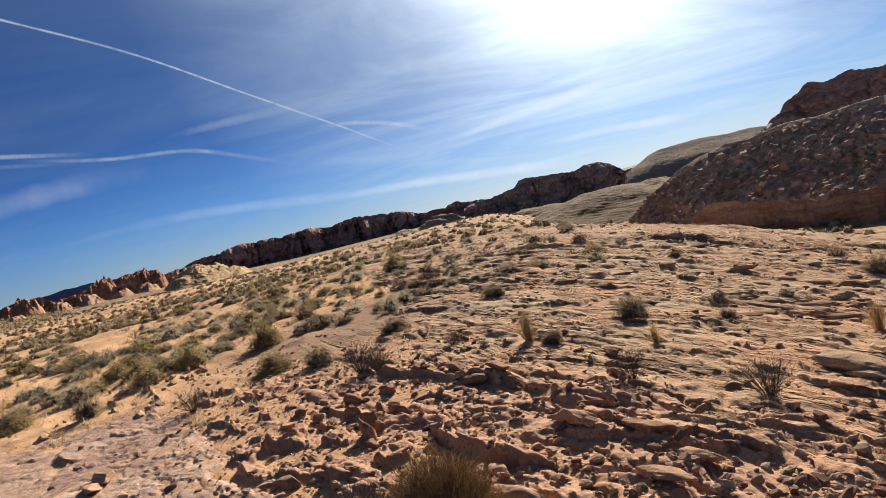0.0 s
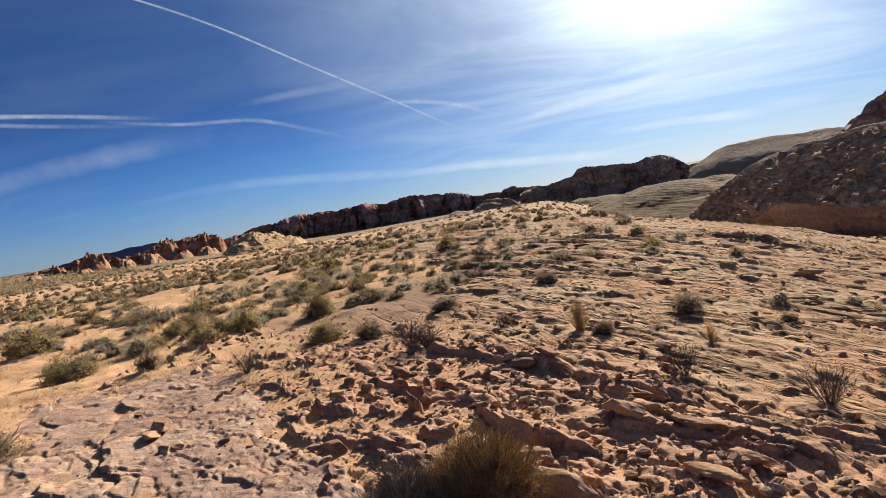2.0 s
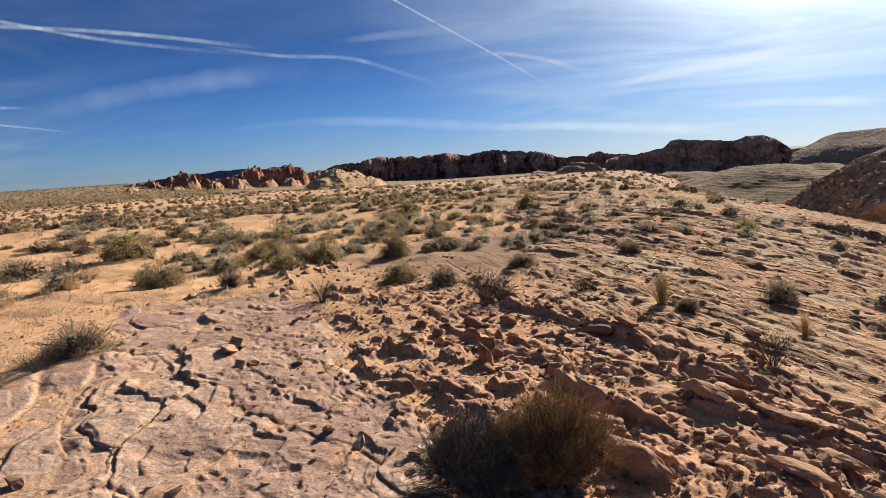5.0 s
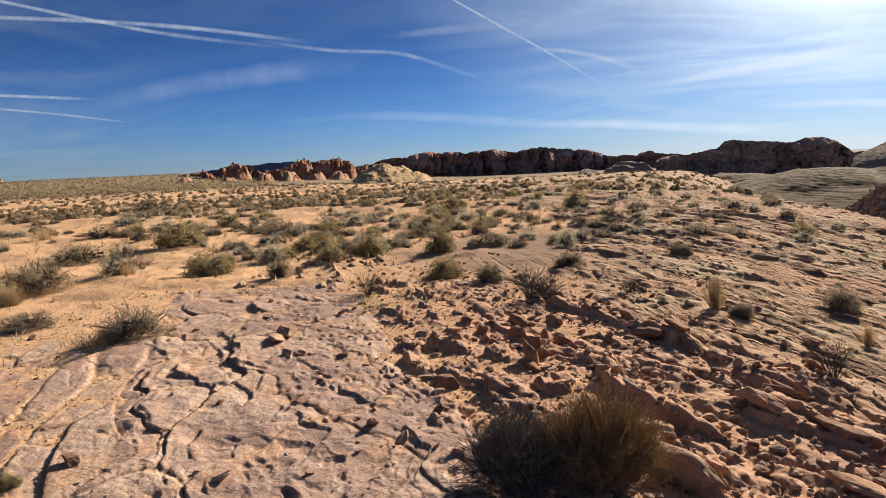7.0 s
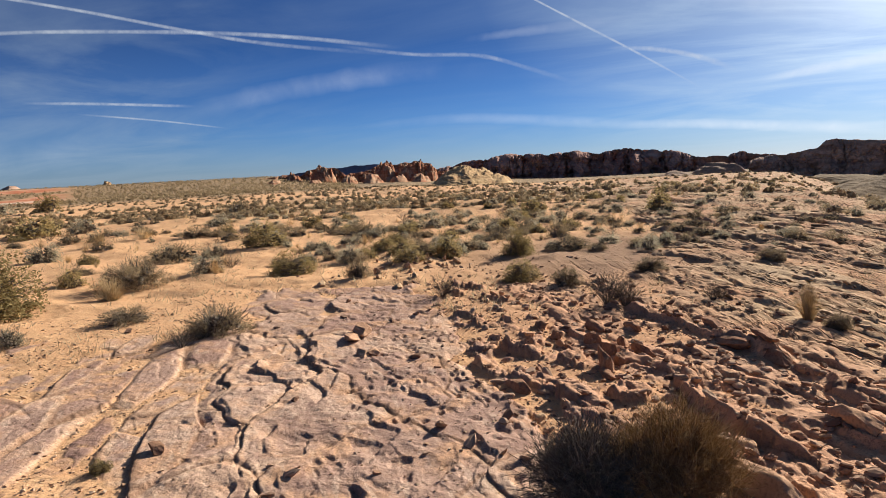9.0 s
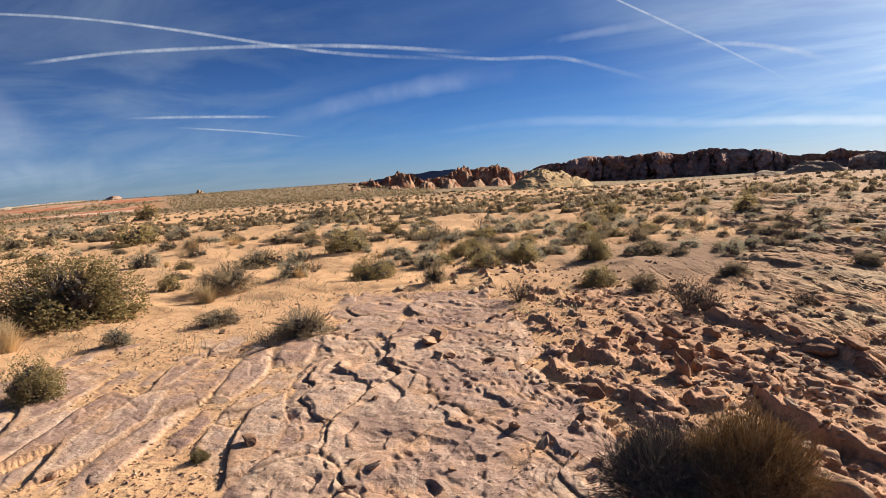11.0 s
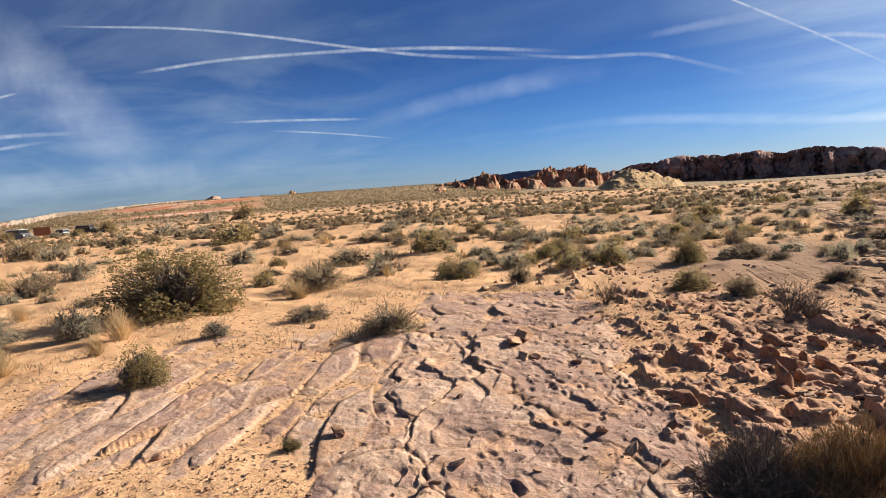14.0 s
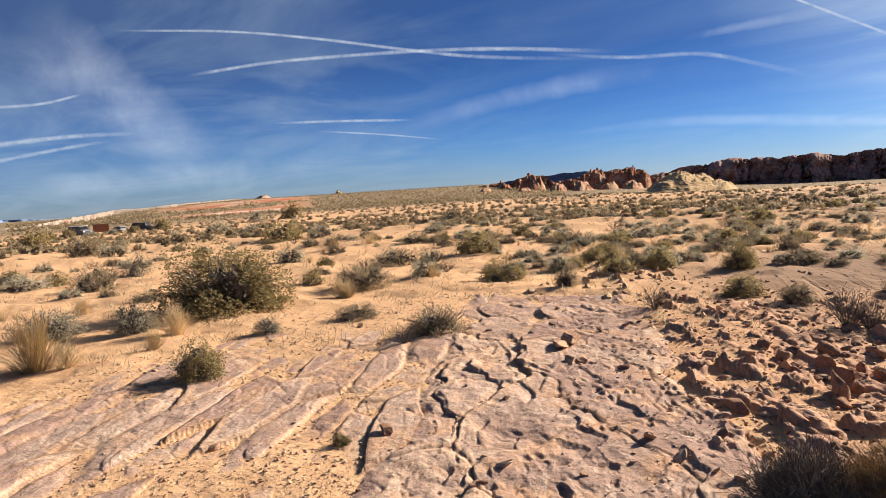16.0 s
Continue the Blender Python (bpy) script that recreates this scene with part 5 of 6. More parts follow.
def scatter_rubble():
    """Broken chips along the rough beds, too many to tell apart."""
    rng = np.random.default_rng(15)
    n = 16000
    az, r = np.radians(rng.uniform(-72, 30, n)), 2.9 + 9 * rng.random(n) ** 1.4
    x, y = r * np.sin(az), r * np.cos(az)
    s, q = 0.78 * x + 0.62 * y, -0.62 * x + 0.78 * y
    want = 0.34 * np.exp(-((s - 2.9) / 1.0) ** 2) + 0.06 * sm(fbm(x / 0.9, y / 0.9, 3, 51), 0.1, 0.3) * (s > 1.0) + 0.10 * np.exp(-((s - 1.7) / 0.5) ** 2) + 0.006
    keep = rng.random(n) < want
    x, y = x[keep], y[keep]
    n = len(x)
    base, quad = ball(2)
    base = base / np.linalg.norm(base, axis=1, keepdims=True)
    size = 0.012 + 0.035 * rng.random(n) ** 2
    v = base[None] * np.array([1.3, 0.8, 0.55]) * (1 + rng.normal(size=(n, len(base), 3)) * 0.22) * size[:, None, None]
    turn = rng.uniform(0, 6.3, n)
    c, sn = np.cos(turn)[:, None], np.sin(turn)[:, None]
    v = np.stack([v[..., 0] * c - v[..., 1] * sn, v[..., 0] * sn + v[..., 1] * c, v[..., 2] + v[..., 0] * rng.normal(size=(n, 1)) * 0.3], -1)
    v = v + np.stack([x, y, height(x, y) + size * 0.3], -1)[:, None]
    f = (quad[None] + len(base) * np.arange(n)[:, None, None]).reshape(-1, 4)
    mat = leaf_material("rubble_chips", (0.22, 0.12, 0.08), (0.42, 0.26, 0.175), (0.56, 0.38, 0.26), 0.95)
    tagged(new("rubble", mesh_from("rubble", v.reshape(-1, 3), f, mat, False)), "broken sandstone chips among the ledges", "rubble", kind="stuff")


def scatter_boulders():
    """Angular blocks strewn over the slope under the crag."""
    rng = np.random.default_rng(65)
    me = slope.data
    co = np.zeros(len(me.vertices) * 3, np.float32)
    me.vertices.foreach_get("co", co)
    co = co.reshape(-1, 900, 3)[4:180]
    n = 6500
    at = co[rng.integers(0, co.shape[0], n), rng.integers(0, 900, n)].astype(float)
    base, quad = ball(2)
    base = base / np.linalg.norm(base, axis=1, keepdims=True) * 0.6 + base * 0.4
    size = 0.07 + 0.40 * rng.random(n) ** 4
    v = base[None] * np.stack([size, size * rng.uniform(0.6, 1.0, n), size * rng.uniform(0.4, 0.8, n)], -1)[:, None] * (1 + rng.normal(size=(n, len(base), 3)) * 0.18)
    turn = rng.uniform(0, 6.3, n)
    c, sn = np.cos(turn)[:, None], np.sin(turn)[:, None]
    v = np.stack([v[..., 0] * c - v[..., 1] * sn, v[..., 0] * sn + v[..., 1] * c, v[..., 2] + v[..., 0] * rng.normal(size=(n, 1)) * 0.4], -1) + at[:, None]
    f = (quad[None] + len(base) * np.arange(n)[:, None, None]).reshape(-1, 4)
    mat = leaf_material("slope_blocks", (0.27, 0.18, 0.12), (0.40, 0.28, 0.19), (0.52, 0.38, 0.27), 0.95)
    tagged(new("slope_rubble", mesh_from("slope_rubble", v.reshape(-1, 3), f, mat, False)), "angular brown sandstone blocks strewn over a slope", "rubble", kind="stuff")


def scatter_ledges():
    """Low broken ledge pieces over the tan beds, lying along the strike."""
    rng = np.random.default_rng(25)
    n = 3600
    az, r = np.radians(rng.uniform(-16, 33, n)), 7.5 * np.exp(rng.random(n) * math.log(70 / 7.5))
    x, y = r * np.sin(az), r * np.cos(az)
    rock, tan = masks(x, y)[:2]
    keep = rng.random(n) < rock * tan * (0.25 + 0.75 * sm(fbm(x / 2.5, y / 2.5, 3, 95), -0.1, 0.3))
    x, y, r = x[keep], y[keep], r[keep]
    n = len(x)
    base, quad = ball(2)
    base = base / np.linalg.norm(base, axis=1, keepdims=True) * 0.9 + base * 0.1
    long = (0.03 + 0.13 * rng.random(n) ** 3) * (1 + 0.015 * r)
    v = base[None] * np.stack([long * rng.uniform(0.2, 0.45, n), long * 1.3, 0.015 + long * 0.11], -1)[:, None] * (1 + rng.normal(size=(n, len(base), 3)) * 0.2)
    turn = radians(38.4) + rng.normal(size=n) * 0.25
    c, sn = np.cos(turn)[:, None], np.sin(turn)[:, None]
    v = np.stack([v[..., 0] * c - v[..., 1] * sn, v[..., 0] * sn + v[..., 1] * c, v[..., 2]], -1)
    v = v + np.stack([x, y, height(x, y) - 0.004], -1)[:, None]
    f = (quad[None] + len(base) * np.arange(n)[:, None, None]).reshape(-1, 4)
    mat = leaf_material("ledge_pieces", (0.34, 0.21, 0.12), (0.46, 0.30, 0.175), (0.56, 0.39, 0.235), 0.95)
    tagged(new("ledge_pieces", mesh_from("ledge_pieces", v.reshape(-1, 3), f, mat, False)), "low broken ledge pieces over tan bedrock", "rubble", kind="stuff")


scatter_stones()
scatter_boulders()
scatter_ledges()
scatter_rubble()
scatter_pebbles()


def scatter_litter():
    """Dry stalks and stubble on the sand between the shrubs."""
    rng = np.random.default_rng(45)
    n = 4500
    az, r = np.radians(rng.uniform(-84, 8, n)), 7.0 * np.exp(rng.random(n) * math.log(50 / 7.0))
    x, y = r * np.sin(az), r * np.cos(az)
    keep = (rng.random(n) < 0.15 + 0.85 * sm(fbm(x / 2.2, y / 2.2, 3, 47), -0.1, 0.3)) & (relief(x, y)[4] < 0.4) & (masks(x, y)[2] < 0.4)
    x, y, r = x[keep], y[keep], r[keep]
    n, k = len(x), 7
    size = rng.uniform(0.03, 0.10, n) * (1 + 0.02 * r)
    at = np.stack([x, y, height(x, y)], -1)[:, None] + rng.normal(size=(n, k, 3)) * np.array([1, 1, 0]) * size[:, None, None] * 0.7
    tip = at + (rng.normal(size=(n, k, 3)) * np.array([0.6, 0.6, 0.25]) + np.array([0, 0, 0.8])) * size[:, None, None]
    flat = rng.normal(size=(n, k, 3)) * np.array([1, 1, 0])
    flat = flat / (np.linalg.norm(flat, axis=2, keepdims=True) + 1e-6) * (0.0022 + 0.0003 * r)[:, None, None]
    v = np.stack([at - flat, at + flat, tip + flat * 0.3, tip - flat * 0.3], 2).reshape(-1, 3)
    mat = leaf_material("dry_stubble", (0.40, 0.29, 0.17), (0.58, 0.44, 0.27), (0.74, 0.60, 0.39), thin=0.5)
    tagged(new("dry_stubble", mesh_from("dry_stubble", v, np.arange(4 * n * k).reshape(-1, 4), mat, False)), "dry grass stubble and stalks on orange sand", "grass", kind="stuff")


scatter_litter()


def scatter_shrubs():
    """The shrubs of the plain, each a plant of its own."""
    rng = random.Random(11)
    done = 0
    while done < 780:
        az, r = radians(rng.uniform(-88, 10) if done % 3 else rng.uniform(-48, 8)), 12 * math.exp(rng.random() * math.log(75 / 12))
        x, y = r * math.sin(az), r * math.cos(az)
        rock, tan, dirt, red, scrub = (float(v[0]) for v in masks(np.array([x]), np.array([y])))
        if rng.random() < rock * (0.55 if az > -0.6 and r > 14 else 0.9) or (dirt > 0.3 and rng.random() < 0.85) or (az < -0.85 and r < 22 and rng.random() < 0.6):
            continue
        kind = rng.choices(("blackbrush", "creosote", "bursage", "grass", "dead"), (5, 0.9, 4, 5 if az < -0.7 else 3, 0.8))[0]
        wide = rng.uniform(0.30, 0.62 if r < 19 else 0.85) * (1.15 if kind == "creosote" else 0.7 if kind == "grass" else 1.0)
        set_plant(kind, x, y, wide, rng.uniform(0.6, 0.9), 0.4 if r < 18 else 0.2)
        done += 1


def far_scrub():
    """Low rounded scrub too far off to tell one plant from the next."""
    rng = np.random.default_rng(31)
    groups = (("grey_scrub", "distant grey-green scrub dotted over the plain", L_FAR, 6000, 0.34),
              ("straw_scrub", "distant dry grass tufts dotted over the plain", L_STRAW, 700, 0.36))
    ring = 9
    for name, label, mat, n, tall in groups:
        az, r = np.radians(rng.uniform(-92, 34, n)), 36 * np.exp(rng.random(n) * math.log(330 / 36))
        x, y = r * np.sin(az), r * np.cos(az)
        m = masks(x, y)
        keep = (rng.random(n) > m[0] * 0.45) & (m[2] < 0.3)
        x, y, r = x[keep], y[keep], r[keep]
        n = len(x)
        wide = rng.uniform(0.4, 1.3, n) * (1 + 0.002 * r) * (0.6 if tall > 0.33 else 1)
        ang = np.linspace(0, 2 * np.pi, ring, endpoint=False)
        rows = [(0.40, 0.0), (0.42, 0.3), (0.30, 0.65), (0.08, 0.85)]
        v = np.stack([np.stack([np.cos(ang) * a, np.sin(ang) * a, np.full(ring, b * tall * 1.4)], -1) for a, b in rows])
        v = v.reshape(1, -1, 3) * (1 + rng.normal(size=(n, ring * 4, 3)) * 0.17) * wide[:, None, None]
        v = v + np.stack([x, y, height(x, y) - 0.05 * wide], -1)[:, None]
        f = (grid_faces(4, ring, True)[None] + ring * 4 * np.arange(n)[:, None, None]).reshape(-1, 4)
        d = rng.normal(size=(n, 26, 3))
        d[..., 2] = np.abs(d[..., 2])
        d /= np.linalg.norm(d, axis=2, keepdims=True)
        at = d * rng.uniform(0.8, 1.1, (n, 26, 1)) * wide[:, None, None] * np.array([0.5, 0.5, tall * 1.5]) + np.stack([x, y, height(x, y)], -1)[:, None]
        lv, lf = leaves(at.reshape(-1, 3), np.repeat(wide * 0.21, 26), rng, 0.4, np.array([0, 0, 0.8]))
        v = v.reshape(-1, 3)
        tagged(new(name, mesh_from(name, np.concatenate([v, lv]), np.concatenate([f, lf + len(v)]), mat, False)), label, "scrub", kind="stuff")


def hill_scrub():
    """The dark dotted cover of the low hill."""
    rng = np.random.default_rng(37)
    n = 5200
    az, r = np.radians(rng.uniform(-80, -36, n)), 330 + 640 * rng.random(n)
    x, y = r * np.sin(az), r * np.cos(az)
    keep = masks(x, y)[3] < 0.4
    x, y = x[keep], y[keep]
    p = np.stack([x, y, height(x, y)], -1)[:, None] + np.abs(rng.normal(size=(len(x), 10, 3))) * np.array([0.8, 0.8, 0.7]) * np.array([1, 1, 1])
    v, f = leaves(p.reshape(-1, 3), np.full(len(x) * 10, 1.0), rng, 0.7)
    tagged(new("hill_scrub", mesh_from("hill_scrub", v, f, L_FAR, False)), "dark desert scrub dotted over a low hill", "scrub", kind="stuff")


scatter_shrubs()
low_rng = random.Random(71)
for _ in range(200):
    low_az, low_r = radians(low_rng.uniform(-33, 2)), 13 * math.exp(low_rng.random() * math.log(55 / 13))
    set_plant(low_rng.choice(("blackbrush", "blackbrush", "dead", "bursage")), low_r * math.sin(low_az), low_r * math.cos(low_az),
              low_rng.uniform(0.28, 0.62), low_rng.uniform(0.6, 0.85), 0.2)
far_scrub()
hill_scrub()
for az, r, wide in ((-76.2, 104, 2.2), (-74.6, 96, 1.8), (-73.1, 108, 2.0), (-71.6, 100, 2.2), (-69.6, 118, 4.0), (-77.6, 90, 2.4)):
    set_plant("creosote" if wide > 2.1 else "bursage", r * math.sin(radians(az)), r * math.cos(radians(az)), wide, 0.8, 0.2)


# ---------------------------------------------------------------- parked vehicles and a notice board beyond the shrubs
M_BLACK = plain_material("black_car_paint", (0.012, 0.012, 0.014), 0.25, 0.0, 0.1)
M_GREY = plain_material("dark_grey_car_paint", (0.035, 0.037, 0.042), 0.3, 0.0, 0.1)
M_PALE = plain_material("white_car_paint", (0.62, 0.62, 0.60), 0.35, 0.0, 0.06)
M_TYRE = plain_material("tyre_rubber", (0.02, 0.02, 0.02), 0.85)
M_RIM = plain_material("rim_alloy", (0.5, 0.5, 0.5), 0.35, 0.9)
M_GLASS = plain_material("dark_window_glass", (0.02, 0.025, 0.03), 0.06)
M_SIGN = plain_material("brown_board", (0.23, 0.10, 0.055), 0.8)
M_LAMP = plain_material("lamp_glass", (0.7, 0.66, 0.6), 0.2)


def shaped(name, bm, mat, parent, label=""):
    me = bpy.data.meshes.new(name)
    bmesh.ops.recalc_face_normals(bm, faces=bm.faces)
    bm.to_mesh(me)
    bm.free()
    me.materials.append(mat)
    return part(name, me, parent, label)


def box(size, at, bevel=0.0, pinch=1.0, shift=0.0):
    """A bevelled block; pinch narrows its top, shift moves the top along its length."""
    bm = bmesh.new()
    bmesh.ops.create_cube(bm, size=1)
    for v in bm.verts:
        top = v.co.z > 0
        v.co = Vector((v.co.x * size[0] * (pinch if top else 1) + (shift if top else 0), v.co.y * size[1] * ((1 + pinch) / 2 if top else 1), v.co.z * size[2])) + Vector(at)
    if bevel:
        bmesh.ops.bevel(bm, geom=bm.edges[:], offset=bevel, segments=2, affect="EDGES", profile=0.6)
    return bm


def wheel(root, x, y):
    bm = bmesh.new()
    bmesh.ops.create_cone(bm, cap_ends=True, segments=24, radius1=0.36, radius2=0.36, depth=0.24)
    bmesh.ops.bevel(bm, geom=bm.edges[:], offset=0.03, segments=2, affect="EDGES")
    bmesh.ops.rotate(bm, verts=bm.verts, matrix=Matrix.Rotation(radians(90), 3, "X"))
    bmesh.ops.translate(bm, verts=bm.verts, vec=(x, y, 0.36))
    tyre = shaped("wheel", bm, M_TYRE, root)
    bm = bmesh.new()
    bmesh.ops.create_cone(bm, cap_ends=True, segments=16, radius1=0.21, radius2=0.19, depth=0.27)
    bmesh.ops.rotate(bm, verts=bm.verts, matrix=Matrix.Rotation(radians(90), 3, "X"))
    bmesh.ops.translate(bm, verts=bm.verts, vec=(x, y, 0.36))
    shaped("rim", bm, M_RIM, tyre, "light alloy rim")


def vehicle(name, label, paint, az, r, turn, body_h, cab, cab_h, roof=None, bed=False):
    root = new(name)
    x, y = r * math.sin(radians(az)), r * math.cos(radians(az))
    shaped("body", box((4.7, 1.85, body_h), (0, 0, 0.42 + body_h / 2), 0.12, 0.97), paint, root)
    z = 0.42 + body_h + cab_h / 2 - 0.04
    shaped("cabin", box((cab[1] - cab[0], 1.7, cab_h), ((cab[0] + cab[1]) / 2, 0, z), 0.1, 0.8), paint, root)
    mid, half = (cab[0] + cab[1]) / 2, (cab[1] - cab[0]) / 2
    for side in (-1, 1):
        for k in (-0.42, 0.38):
            shaped("side_window", box((half * 0.68, 0.05, cab_h * 0.55), (mid + k * half * 0.95, side * 0.80, z + 0.02), 0.015), M_GLASS, root, "dark side window")
        for k in (-1.45, 1.45):
            wheel(root, k, side * 0.84)
        shaped("headlight", box((0.08, 0.34, 0.16), (2.3, side * 0.68, 0.42 + body_h * 0.7), 0.02), M_LAMP, root, "clear headlight")
        shaped("door_mirror", box((0.12, 0.18, 0.14), (cab[1] - 0.15, side * 1.0, 0.5 + body_h), 0.03), paint, root)
    shaped("windscreen", box((0.05, 1.4, cab_h * 0.6), (cab[1] - 0.08, 0, z), 0.015), M_GLASS, root, "dark windscreen")
    shaped("bumper", box((0.16, 1.8, 0.24), (2.35, 0, 0.5), 0.05), M_TYRE, root)
    if roof:
        shaped("roof_panel", box((cab[1] - cab[0] - 0.2, 1.6, 0.08), (mid, 0, z + cab_h / 2), 0.03), roof, root, "pale flat roof")
    if bed:
        shaped("load_bed", box((1.7, 1.6, 0.08), (-1.4, 0, 0.42 + body_h + 0.02), 0.02), M_TYRE, root, "dark load bed")
    root.matrix_basis = pose(x, y, float(height(np.array([x]), np.array([y]))[0]), 0, 0, turn)
    return tagged(root, label, "car", "parked vehicles")


vehicle("parked_suv", "black sport utility car parked beyond desert shrubs", M_BLACK, -70.9, 140, 45, 0.75, (-2.1, 1.0), 0.75)
vehicle("parked_pickup", "dark grey pickup truck parked beyond desert shrubs", M_GREY, -72.7, 142, 30, 0.72, (-0.6, 1.2), 0.72, bed=True)
vehicle("parked_van", "dark van with a pale flat roof behind shrubs", M_GREY, -75.4, 135, 20, 0.9, (-2.2, 1.5), 0.8, M_PALE)


def notice_board(az, r):
    root = new("notice_board")
    x, y = r * math.sin(radians(az)), r * math.cos(radians(az))
    shaped("panel", box((2.4, 0.08, 1.5), (0, 0, 1.6), 0.02), M_SIGN, root)
    for k in (-1.25, 1.25):
        shaped("post", box((0.16, 0.16, 2.6), (k, 0, 1.2), 0.02), M_SIGN, root)
    root.matrix_basis = pose(x, y, float(height(np.array([x]), np.array([y]))[0]) - 0.1, 0, 0, 70)
    tagged(root, "brown wooden notice board on two posts", "sign")


notice_board(-73.9, 138)


# ---------------------------------------------------------------- contrails
def contrail_material(name, fine, broad, low, strength=0.42):
    mat = bpy.data.materials.new(name)
    mat.use_nodes = True
    tr = mat.node_tree
    tr.nodes.clear()
    link = tr.links.new
    thick = attribute(tr, "thick")
    wisp = tex(tr, fine, 5, 0.65, distort=0.6)
    soft = tex(tr, broad, 4, 0.55, distort=0.8)
    a = tr.nodes.new("ShaderNodeMath")
    a.operation = "MULTIPLY"
    link(thick, a.inputs[0])
    link(ramp(tr, wisp, (0.25, 0.35 + 0.3 * low), (0.65, 1.0)), a.inputs[1])
    b = tr.nodes.new("ShaderNodeMath")
    b.operation, b.use_clamp = "MULTIPLY", True
    link(a.outputs[0], b.inputs[0])
    link(ramp(tr, soft, (0.3, 0.6 - 0.55 * low), (0.6, 1.0)), b.inputs[1])
    # emission stands in for sunlight on the vapour, which gives off none itself
    glow = node(tr, "ShaderNodeEmission", Strength=strength)
    glow.inputs[0].default_value = (0.86, 0.92, 1.0, 1)
    clear = tr.nodes.new("ShaderNodeBsdfTransparent")
    mix = tr.nodes.new("ShaderNodeMixShader")
    link(b.outputs[0], mix.inputs[0])
    link(clear.outputs[0], mix.inputs[1])
    link(glow.outputs[0], mix.inputs[2])
    out = tr.nodes.new("ShaderNodeOutputMaterial")
    link(mix.outputs[0], out.inputs[0])
    return mat


M_TRAIL = contrail_material("contrail_vapour", 0.02, 0.004, 0.0)
M_CIRRUS = contrail_material("cirrus_vapour", 0.006, 0.0014, 0.8, 0.56)


def contrail(path, wide, dense, label, fade=(0.08, 0.15), far=4300.0, mat=M_TRAIL, name="contrail"):
    """A vapour trail along points (azimuth, elevation, in degrees); wide is in degrees at its two ends."""
    p = np.array(path, float)
    t = np.linspace(0, len(p) - 1, 120)
    i = np.clip(t.astype(int), 0, len(p) - 2)
    u = (t - i)[:, None]
    q = np.concatenate([2 * p[:1] - p[1:2], p, 2 * p[-1:] - p[-2:-1]])
    a, b, c, d = q[i], q[i + 1], q[i + 2], q[i + 3]
    line = 0.5 * (2 * b + (c - a) * u + (2 * a - 5 * b + 4 * c - d) * u ** 2 + (3 * b - a - 3 * c + d) * u ** 3)
    side = np.gradient(line, axis=0)
    side = np.stack([-side[:, 1], side[:, 0]], 1) / np.linalg.norm(side, axis=1, keepdims=True)
    w = np.interp(np.linspace(0, 1, 120), (0, 1), wide)
    w = w * (1 + 0.18 * fbm(np.linspace(0, 14, 120), np.zeros(120), 3, int(abs(p[0, 0]) * 7)))
    k = np.linspace(-1, 1, 9)
    ae = line[:, None] + side[:, None] * (w[:, None] * k * 0.5)[..., None]
    az, el = np.radians(ae[..., 0]), np.radians(ae[..., 1])
    v = far * np.stack([np.sin(az) * np.cos(el), np.cos(az) * np.cos(el), np.sin(el)], -1)
    ends = np.linspace(0, 1, 120)
    along = sm(ends, 0, fade[0]) * (1 - sm(ends, 1 - fade[1], 1))
    thick = dense * along[:, None] * (1 - k ** 2)[None] ** 1.2
    me = mesh_from(name, v.reshape(-1, 3), grid_faces(120, 9), mat)
    me.attributes.new("thick", "FLOAT", "POINT").data.foreach_set("value", thick.astype(np.float32).ravel())
    ob = tagged(new(name, me), label, "cloud" if name != "contrail" else name, "contrails" if name == "contrail" else "cirrus bands", "structure")
    ob.visible_shadow = False
    return ob


THIN, WIDE = "thin crisp white aircraft trail across the blue sky", "broad fraying white aircraft trail across the blue sky"
contrail([(-46, 24.2), (-35.0, 20.7), (-26.2, 17.25), (-16.7, 11.9)], (0.22, 0.20), 0.76, THIN, (0.05, 0.02))
contrail([(-16.9, 12.0), (-12.1, 9.1), (-6.0, 5.1)], (0.25, 0.20), 0.56, THIN, (0.02, 0.5))
contrail([(-72, 13.8), (-63.3, 13.95), (-56.1, 13.35), (-48.5, 12.2), (-42.3, 11.25), (-30.2, 10.0)], (0.20, 0.40), 0.60, THIN, (0.12, 0.3))
contrail([(-66.8, 10.55), (-59, 11.65), (-48.5, 12.05), (-39.9, 11.7), (-30.7, 10.6)], (0.30, 0.43), 0.60, WIDE, (0.12, 0.2))
contrail([(-37, 11.1), (-30.5, 10.1), (-24.6, 9.65), (-20.2, 8.25), (-16, 6.6)], (0.32, 0.50), 0.44, WIDE, (0.25, 0.5))
contrail([(-60.5, 6.7), (-54.7, 6.66), (-48.0, 6.42)], (0.25, 0.29), 0.56, WIDE, (0.3, 0.25))
contrail([(-57, 5.95), (-51, 5.35), (-45.4, 4.55)], (0.18, 0.16), 0.48, THIN, (0.25, 0.35))
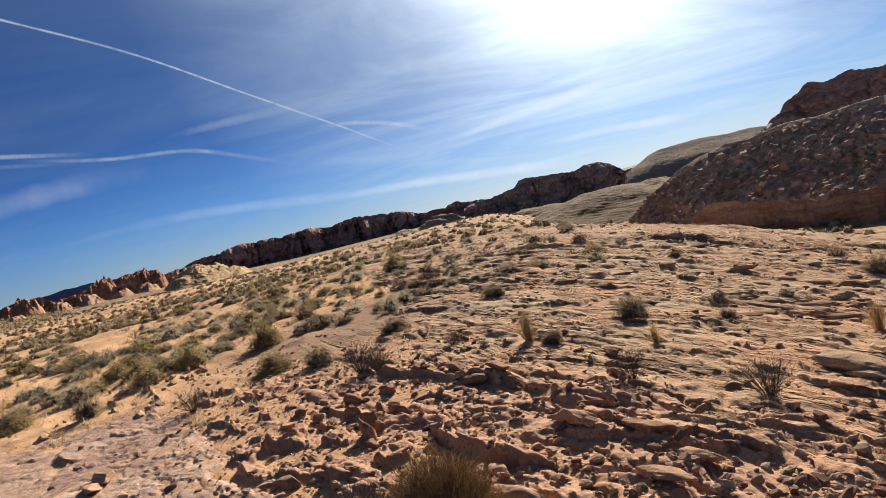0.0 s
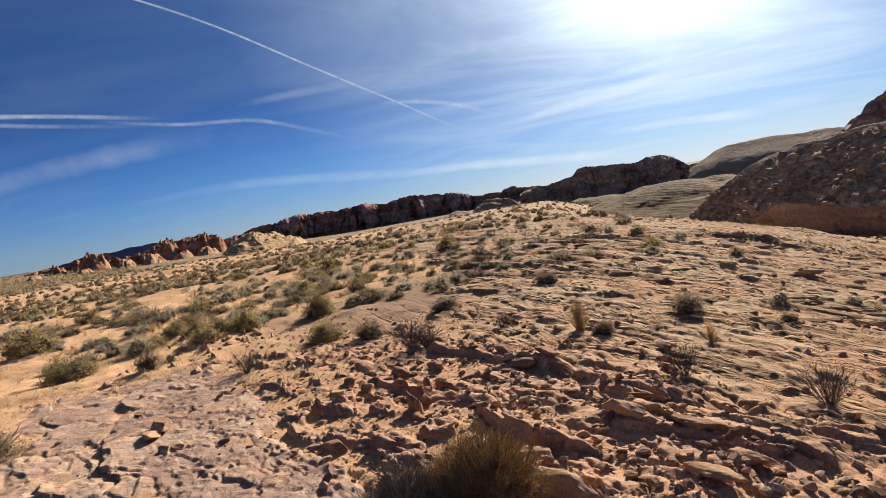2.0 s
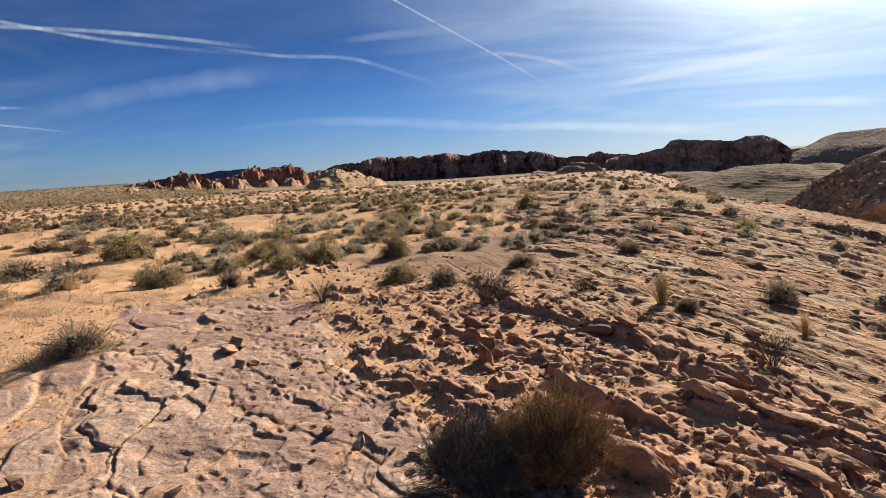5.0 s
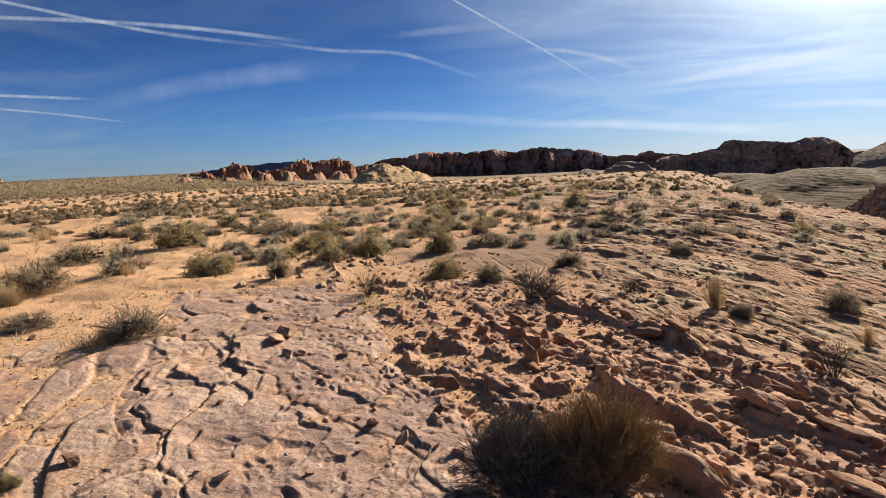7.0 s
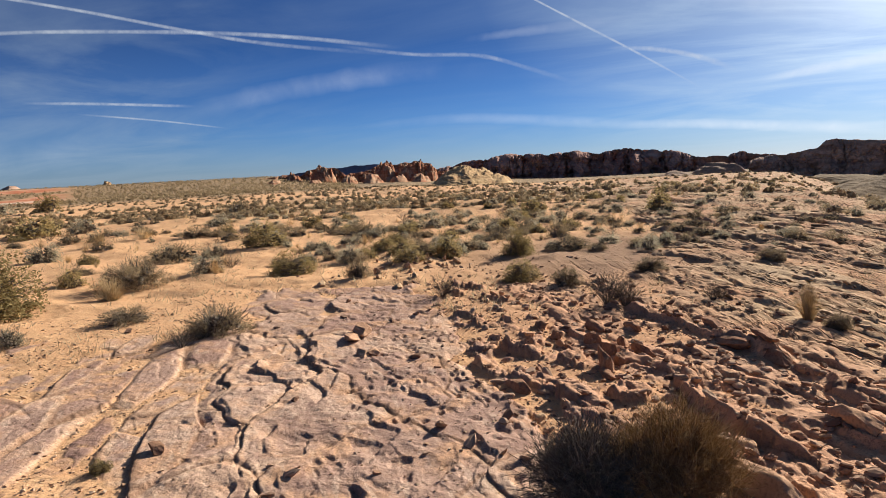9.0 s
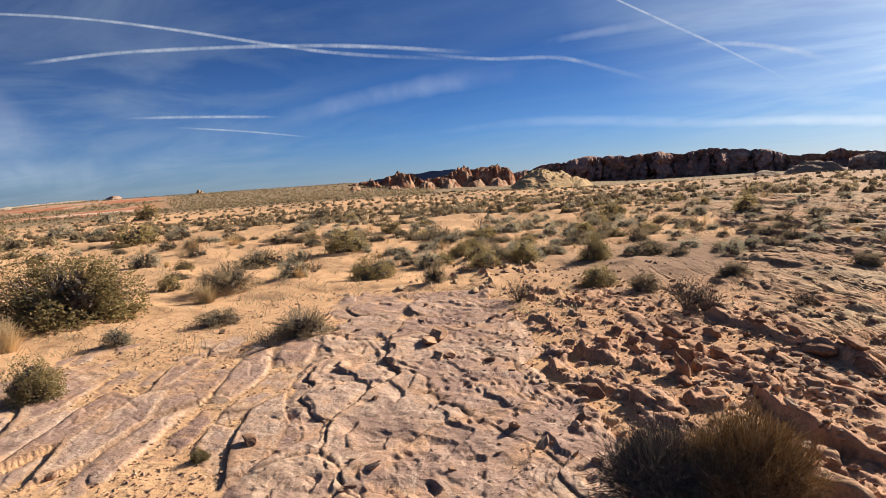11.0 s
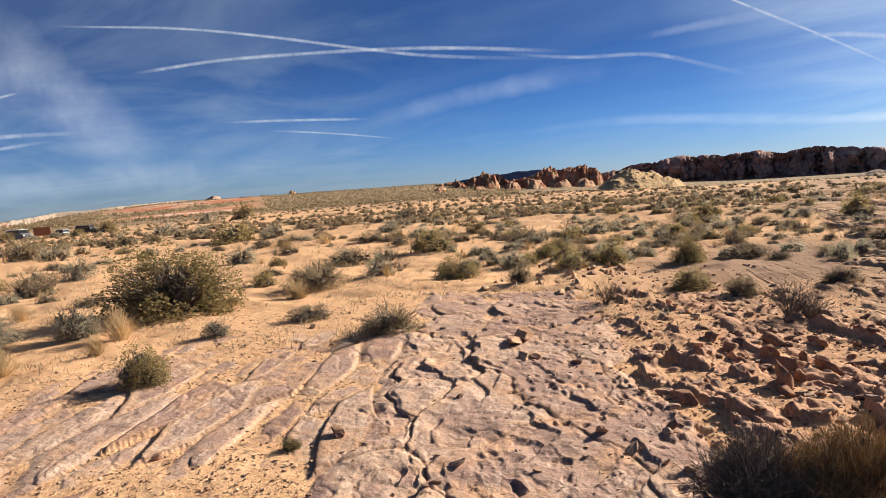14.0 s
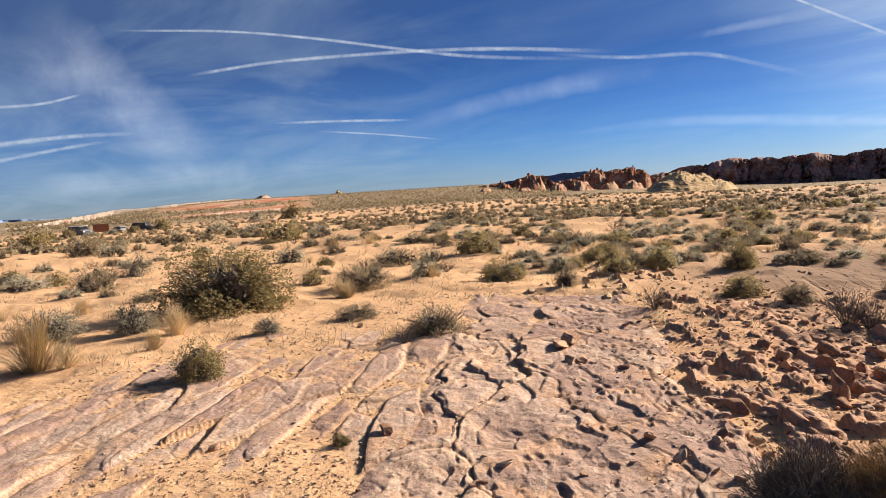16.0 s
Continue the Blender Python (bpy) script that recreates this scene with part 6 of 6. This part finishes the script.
contrail([(-81, 8.0), (-77.0, 8.38), (-74.1, 9.15)], (0.29, 0.22), 0.60, WIDE, (0.1, 0.2))
contrail([(-82, 5.2), (-75.4, 6.0), (-69.8, 6.2)], (0.43, 0.36), 0.52, WIDE, (0.1, 0.45))
contrail([(-82, 3.9), (-76.3, 5.05), (-72.0, 5.75)], (0.36, 0.29), 0.44, WIDE, (0.1, 0.4))
contrail([(-14.5, 9.5), (-10.5, 9.0), (-6.9, 8.0), (-3.6, 6.4)], (0.36, 0.58), 0.48, WIDE, (0.35, 0.4))
for far, path, wide, dense, fade in (
        (4400, [(-3.4, 5.7), (1.3, 6.2), (6.6, 6.6), (10.8, 7.1), (19, 7.2)], (0.6, 1.6), 0.95, (0.3, 0.45)),
        (4410, [(3.6, 3.3), (9.7, 3.2), (14, 2.8), (18.5, 2.1)], (0.6, 1.0), 0.85, (0.4, 0.4)),
        (4420, [(-15.5, 3.3), (-7.5, 2.9), (1.8, 1.9), (9, 1.2)], (0.7, 1.2), 0.60, (0.4, 0.45)),
        (4430, [(-27, 10.9), (-21.0, 11.3), (-10.4, 11.6)], (0.5, 1.2), 0.16, (0.4, 0.45)),
        (4440, [(-50, 5.6), (-44, 7.0), (-38.7, 7.9), (-30, 8.7), (-20, 8.4)], (1.6, 2.2), 0.20, (0.4, 0.5)),
        (4450, [(-36, 4.2), (-26.5, 4.6), (-16.5, 3.7), (-8, 2.6)], (0.9, 1.1), 0.20, (0.4, 0.4)),
        (4460, [(-78.5, 14.6), (-74.5, 10.8), (-69.5, 6.4), (-63.5, 1.6)], (7.5, 5.5), 0.22, (0.3, 0.4)),
        (4470, [(-82, 1.6), (-72, 2.6), (-62, 2.6), (-52, 3.6)], (2.2, 3.0), 0.22, (0.3, 0.5)),
        (4480, [(-12, 14.2), (-6, 12.8), (3.4, 9.8), (12, 8.6)], (2.4, 3.0), 0.24, (0.4, 0.5))):
    contrail(path, wide, dense, "soft white cirrus band in a blue sky", fade, far, M_CIRRUS, "cirrus_band")
